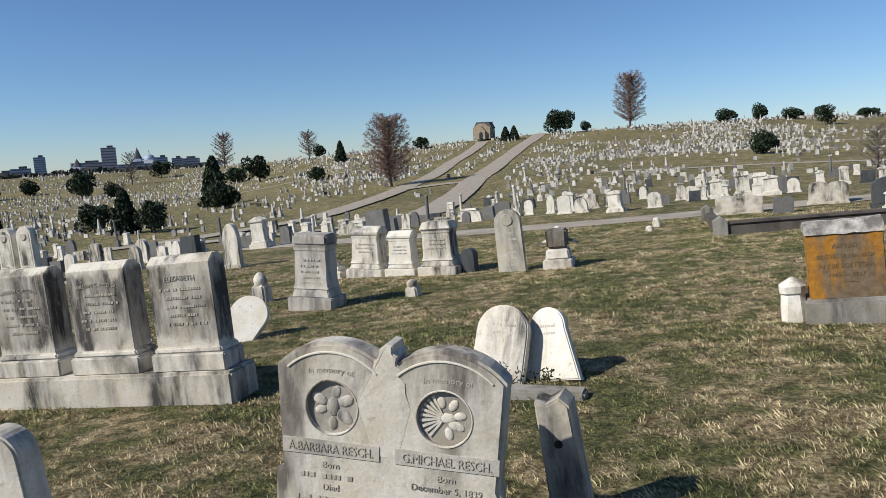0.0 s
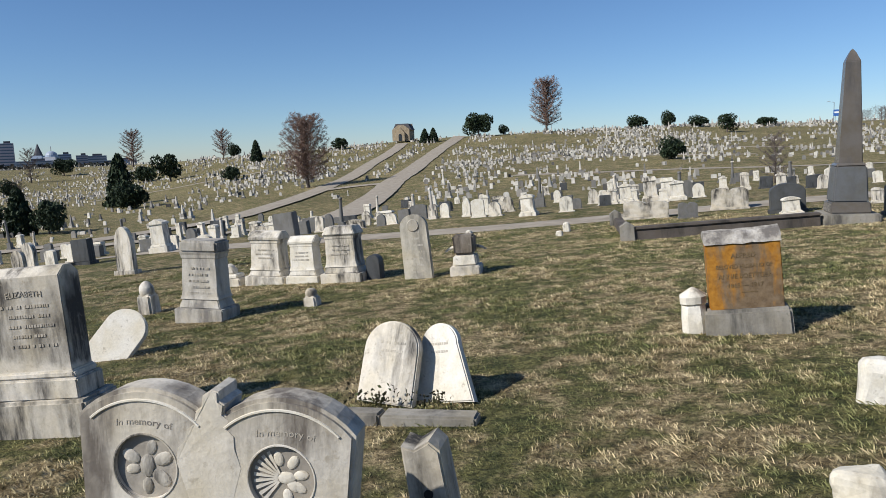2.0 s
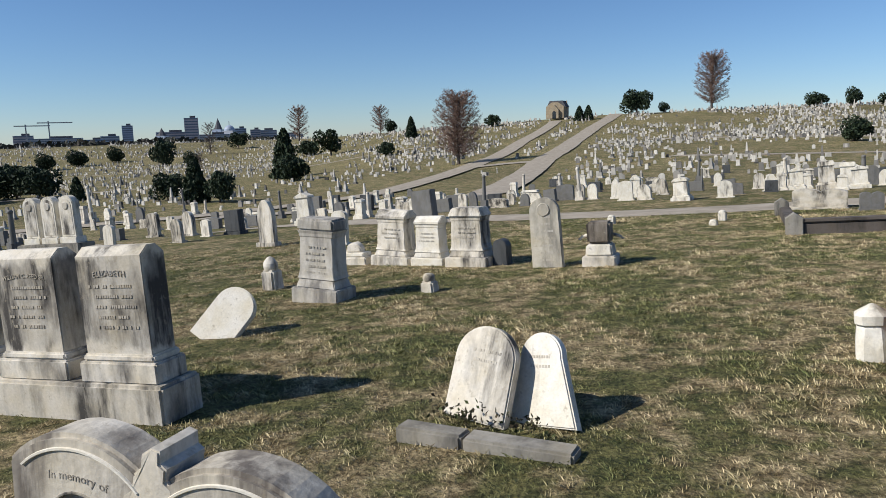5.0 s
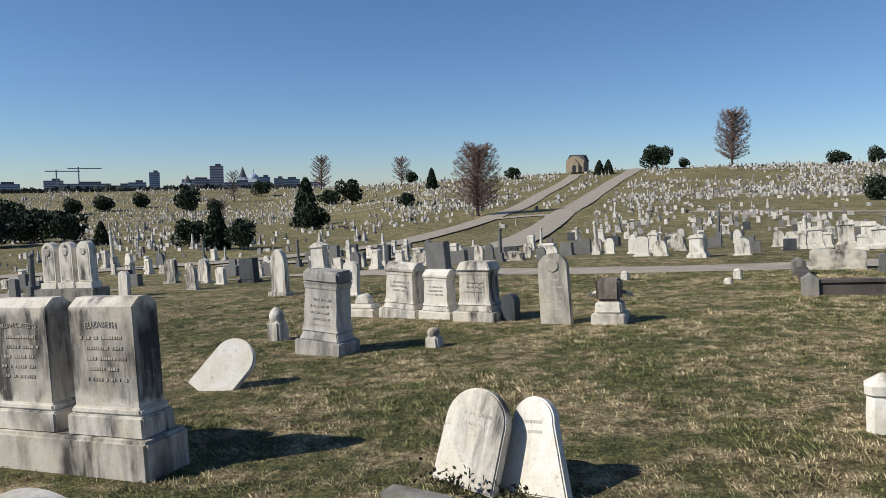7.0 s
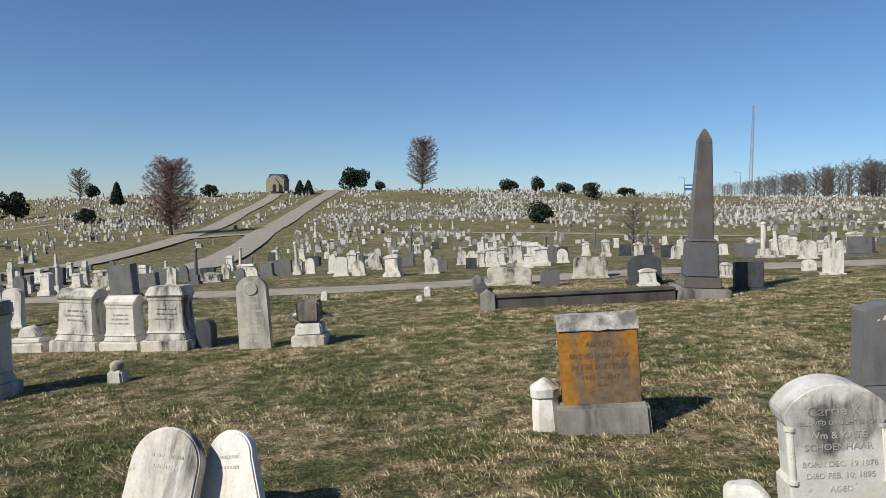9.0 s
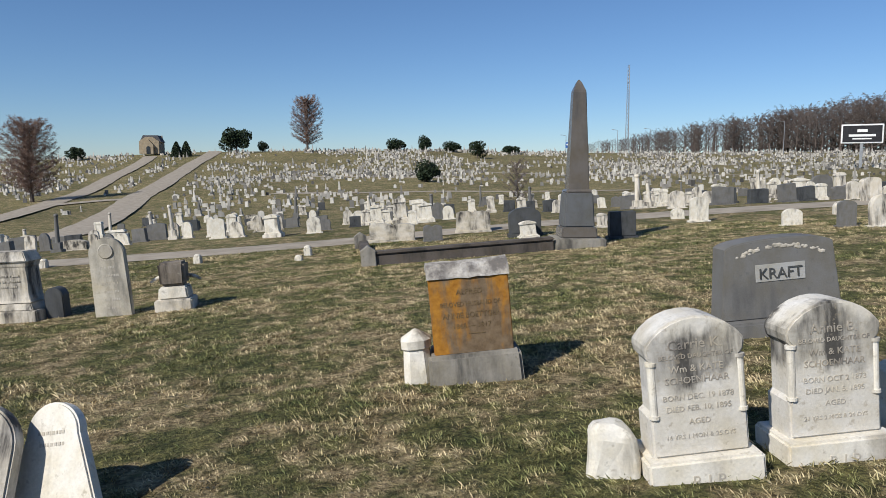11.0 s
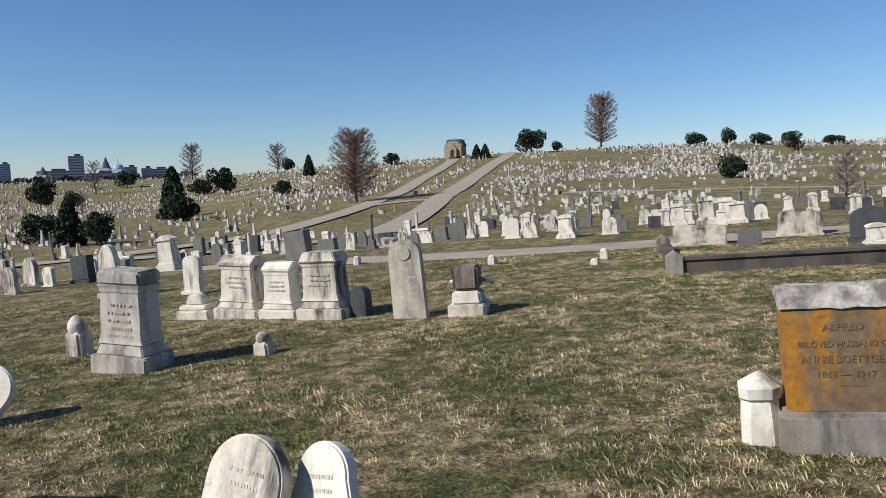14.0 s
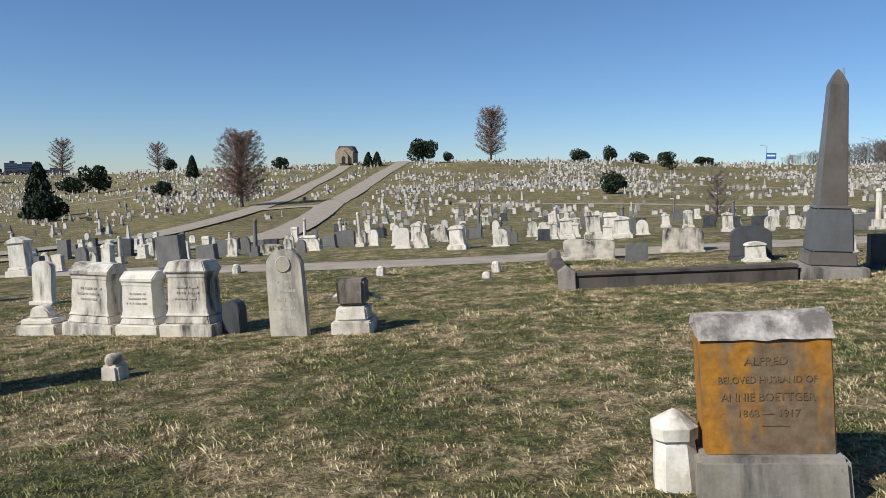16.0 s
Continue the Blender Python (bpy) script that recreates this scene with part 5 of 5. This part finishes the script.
def lattice_mast():
    t = thing("radio_mast", upright(*polar(39.6, 395)), "tall steel lattice radio mast beyond the woods", "mast")
    h, vs, fs = 46.0, [], []
    legs = [Vector((1.1 * math.cos(a), 1.1 * math.sin(a), 0)) for a in (0.5, 2.6, 4.7)]
    for a in legs:
        v, f = [], []
        limb(v, f, a, Vector((a.x * 0.5, a.y * 0.5, h)), 0.16, 0.12, 5)
        part("leg", (v, f), steel, t)
    for i in range(23):
        z0, z1 = h * i / 23, h * (i + 1) / 23
        for k in range(3):
            p, q = legs[k], legs[(k + 1) % 3]
            s0, s1 = 1 - 0.5 * z0 / h, 1 - 0.5 * z1 / h
            limb(vs, fs, Vector((p.x * s0, p.y * s0, z0)), Vector((q.x * s1, q.y * s1, z1)), 0.07, 0.07, 4)
    part("bracing", (vs, fs), steel, t)


lattice_mast()


def billboard():
    x, y = polar(55.3, 150)
    p = G @ Vector((x, y, lie(x, y)))
    t = thing("billboard", pose(p.x, p.y, p.z - 0.1, 0, 0, -52), "roadside billboard with dark panel and white frame", "billboard")
    up = 4.6
    part("post", block(0.5, 0.5, up, 0, bev=0.05), steel, t)
    part("frame", block(6.6, 0.4, 3.4, up - 0.1, 0, 0, 0.05), white_paint, t)
    part("panel", block(6.1, 0.06, 2.9, up + 0.15, 0, -0.24, 0), black_paint, t, "dark advertising panel")
    part("logo", block(1.6, 0.04, 0.5, up + 1.9, 0, -0.29, 0), white_paint, t)
    part("lettering_bar", block(4.2, 0.04, 0.4, up + 1.1, 0, -0.29, 0), white_paint, t)
    part("lettering_bar", block(3.0, 0.04, 0.22, up + 0.6, 0, -0.29, 0), white_paint, t)


billboard()


def street_lamp(az, d, h):
    t = thing("street_lamp", upright(*polar(az, d), -az), "tall steel street lamp by the woods", "street lamp", "lamps by the woods")
    v, f = [], []
    limb(v, f, Vector((0, 0, 0)), Vector((0, 0, h)), 0.16, 0.10, 8)
    part("pole", (v, f), steel, t)
    v, f = [], []
    limb(v, f, Vector((0, 0, h)), Vector((-1.6, 0, h + 0.3)), 0.07, 0.05, 6)
    part("arm", (v, f), steel, t)
    part("head", block(0.9, 0.35, 0.18, h + 0.22, -1.9, 0, 0.03), steel, t)


for az, d, h in ((41.3, 290, 9), (45.6, 280, 11), (38.9, 300, 9), (50.5, 270, 11), (35.0, 300, 7)):
    street_lamp(az, d, h)


def blue_sign():
    t = thing("road_sign", upright(*polar(35.3, 260), -35), "small blue road sign on two posts", "sign")
    for x in (-0.9, 0.9):
        part("post", block(0.14, 0.14, 3.0, 0, x, 0, 0), steel, t)
    part("panel", block(3.0, 0.1, 2.0, 2.2, 0, -0.1, 0), blue_paint, t)
    part("lettering_bar", block(2.4, 0.04, 0.5, 3.1, 0, -0.17, 0), white_paint, t)


blue_sign()


# ---- grass near the walker ----
def grass():
    """Tufts of blades that lean out from their middles, thinner between."""
    rnd = np.random.default_rng(7)
    tufts, per = 36000, 13
    r = 0.8 + 17.0 * rnd.random(tufts) ** 0.80
    az = np.radians(rnd.uniform(-58, 70, tufts))
    cx, cy = MID[0] + r * np.sin(az), MID[1] - 0.6 + r * np.cos(az)
    vigour = rnd.uniform(0.55, 1.35, tufts) * (1 + 0.3 * np.sin(cx * 2.1 + 1.3 * np.sin(cy * 1.7)) * np.sin(cy * 2.6 + cx))
    n = tufts * per
    r, cx, cy, vigour = (np.repeat(v, per) for v in (r, cx, cy, vigour))
    turn = rnd.uniform(0, math.tau, n)
    ca, sa = np.cos(turn), np.sin(turn)
    off = np.abs(rnd.normal(0, 1, n)) * (0.034 + 0.0045 * r)
    x, y = cx + ca * off, cy + sa * off
    size = rnd.uniform(0.012, 0.032, n) * vigour
    lean = rnd.uniform(0.3, 1.7, n)
    turn = turn + rnd.normal(0, 0.7, n)
    ca, sa = np.cos(turn), np.sin(turn)
    wide = 0.0014 + 0.00038 * r
    z = np.full(n, -0.058)
    v = np.empty((n, 4, 3))
    v[:, 0] = np.stack([x - sa * wide, y + ca * wide, z], 1)
    v[:, 1] = np.stack([x + sa * wide, y - ca * wide, z], 1)
    v[:, 2] = np.stack([x + ca * size * lean * 0.5 + sa * wide * 0.7, y + sa * size * lean * 0.5 - ca * wide * 0.7, z + size * 0.7], 1)
    v[:, 3] = np.stack([x + ca * size * lean, y + sa * size * lean, z + size], 1)
    g = np.array(G)[:3, :3]
    me = bpy.data.meshes.new("grass")
    me.vertices.add(4 * n)
    me.vertices.foreach_set("co", (v.reshape(-1, 3) @ g.T).ravel())
    me.loops.add(4 * n)
    me.loops.foreach_set("vertex_index", np.arange(4 * n, dtype=np.int32))
    me.polygons.add(n)
    me.polygons.foreach_set("loop_start", np.arange(n, dtype=np.int32) * 4)
    me.update(calc_edges=True)
    me.materials.append(blade_mat)
    tagged(new("grass", me), "short tufts of dry straw and green grass", "grass", kind="stuff")


grass()

for proto in made_stones.values():
    for o in (*proto.children_recursive, proto):
        bpy.data.objects.remove(o)
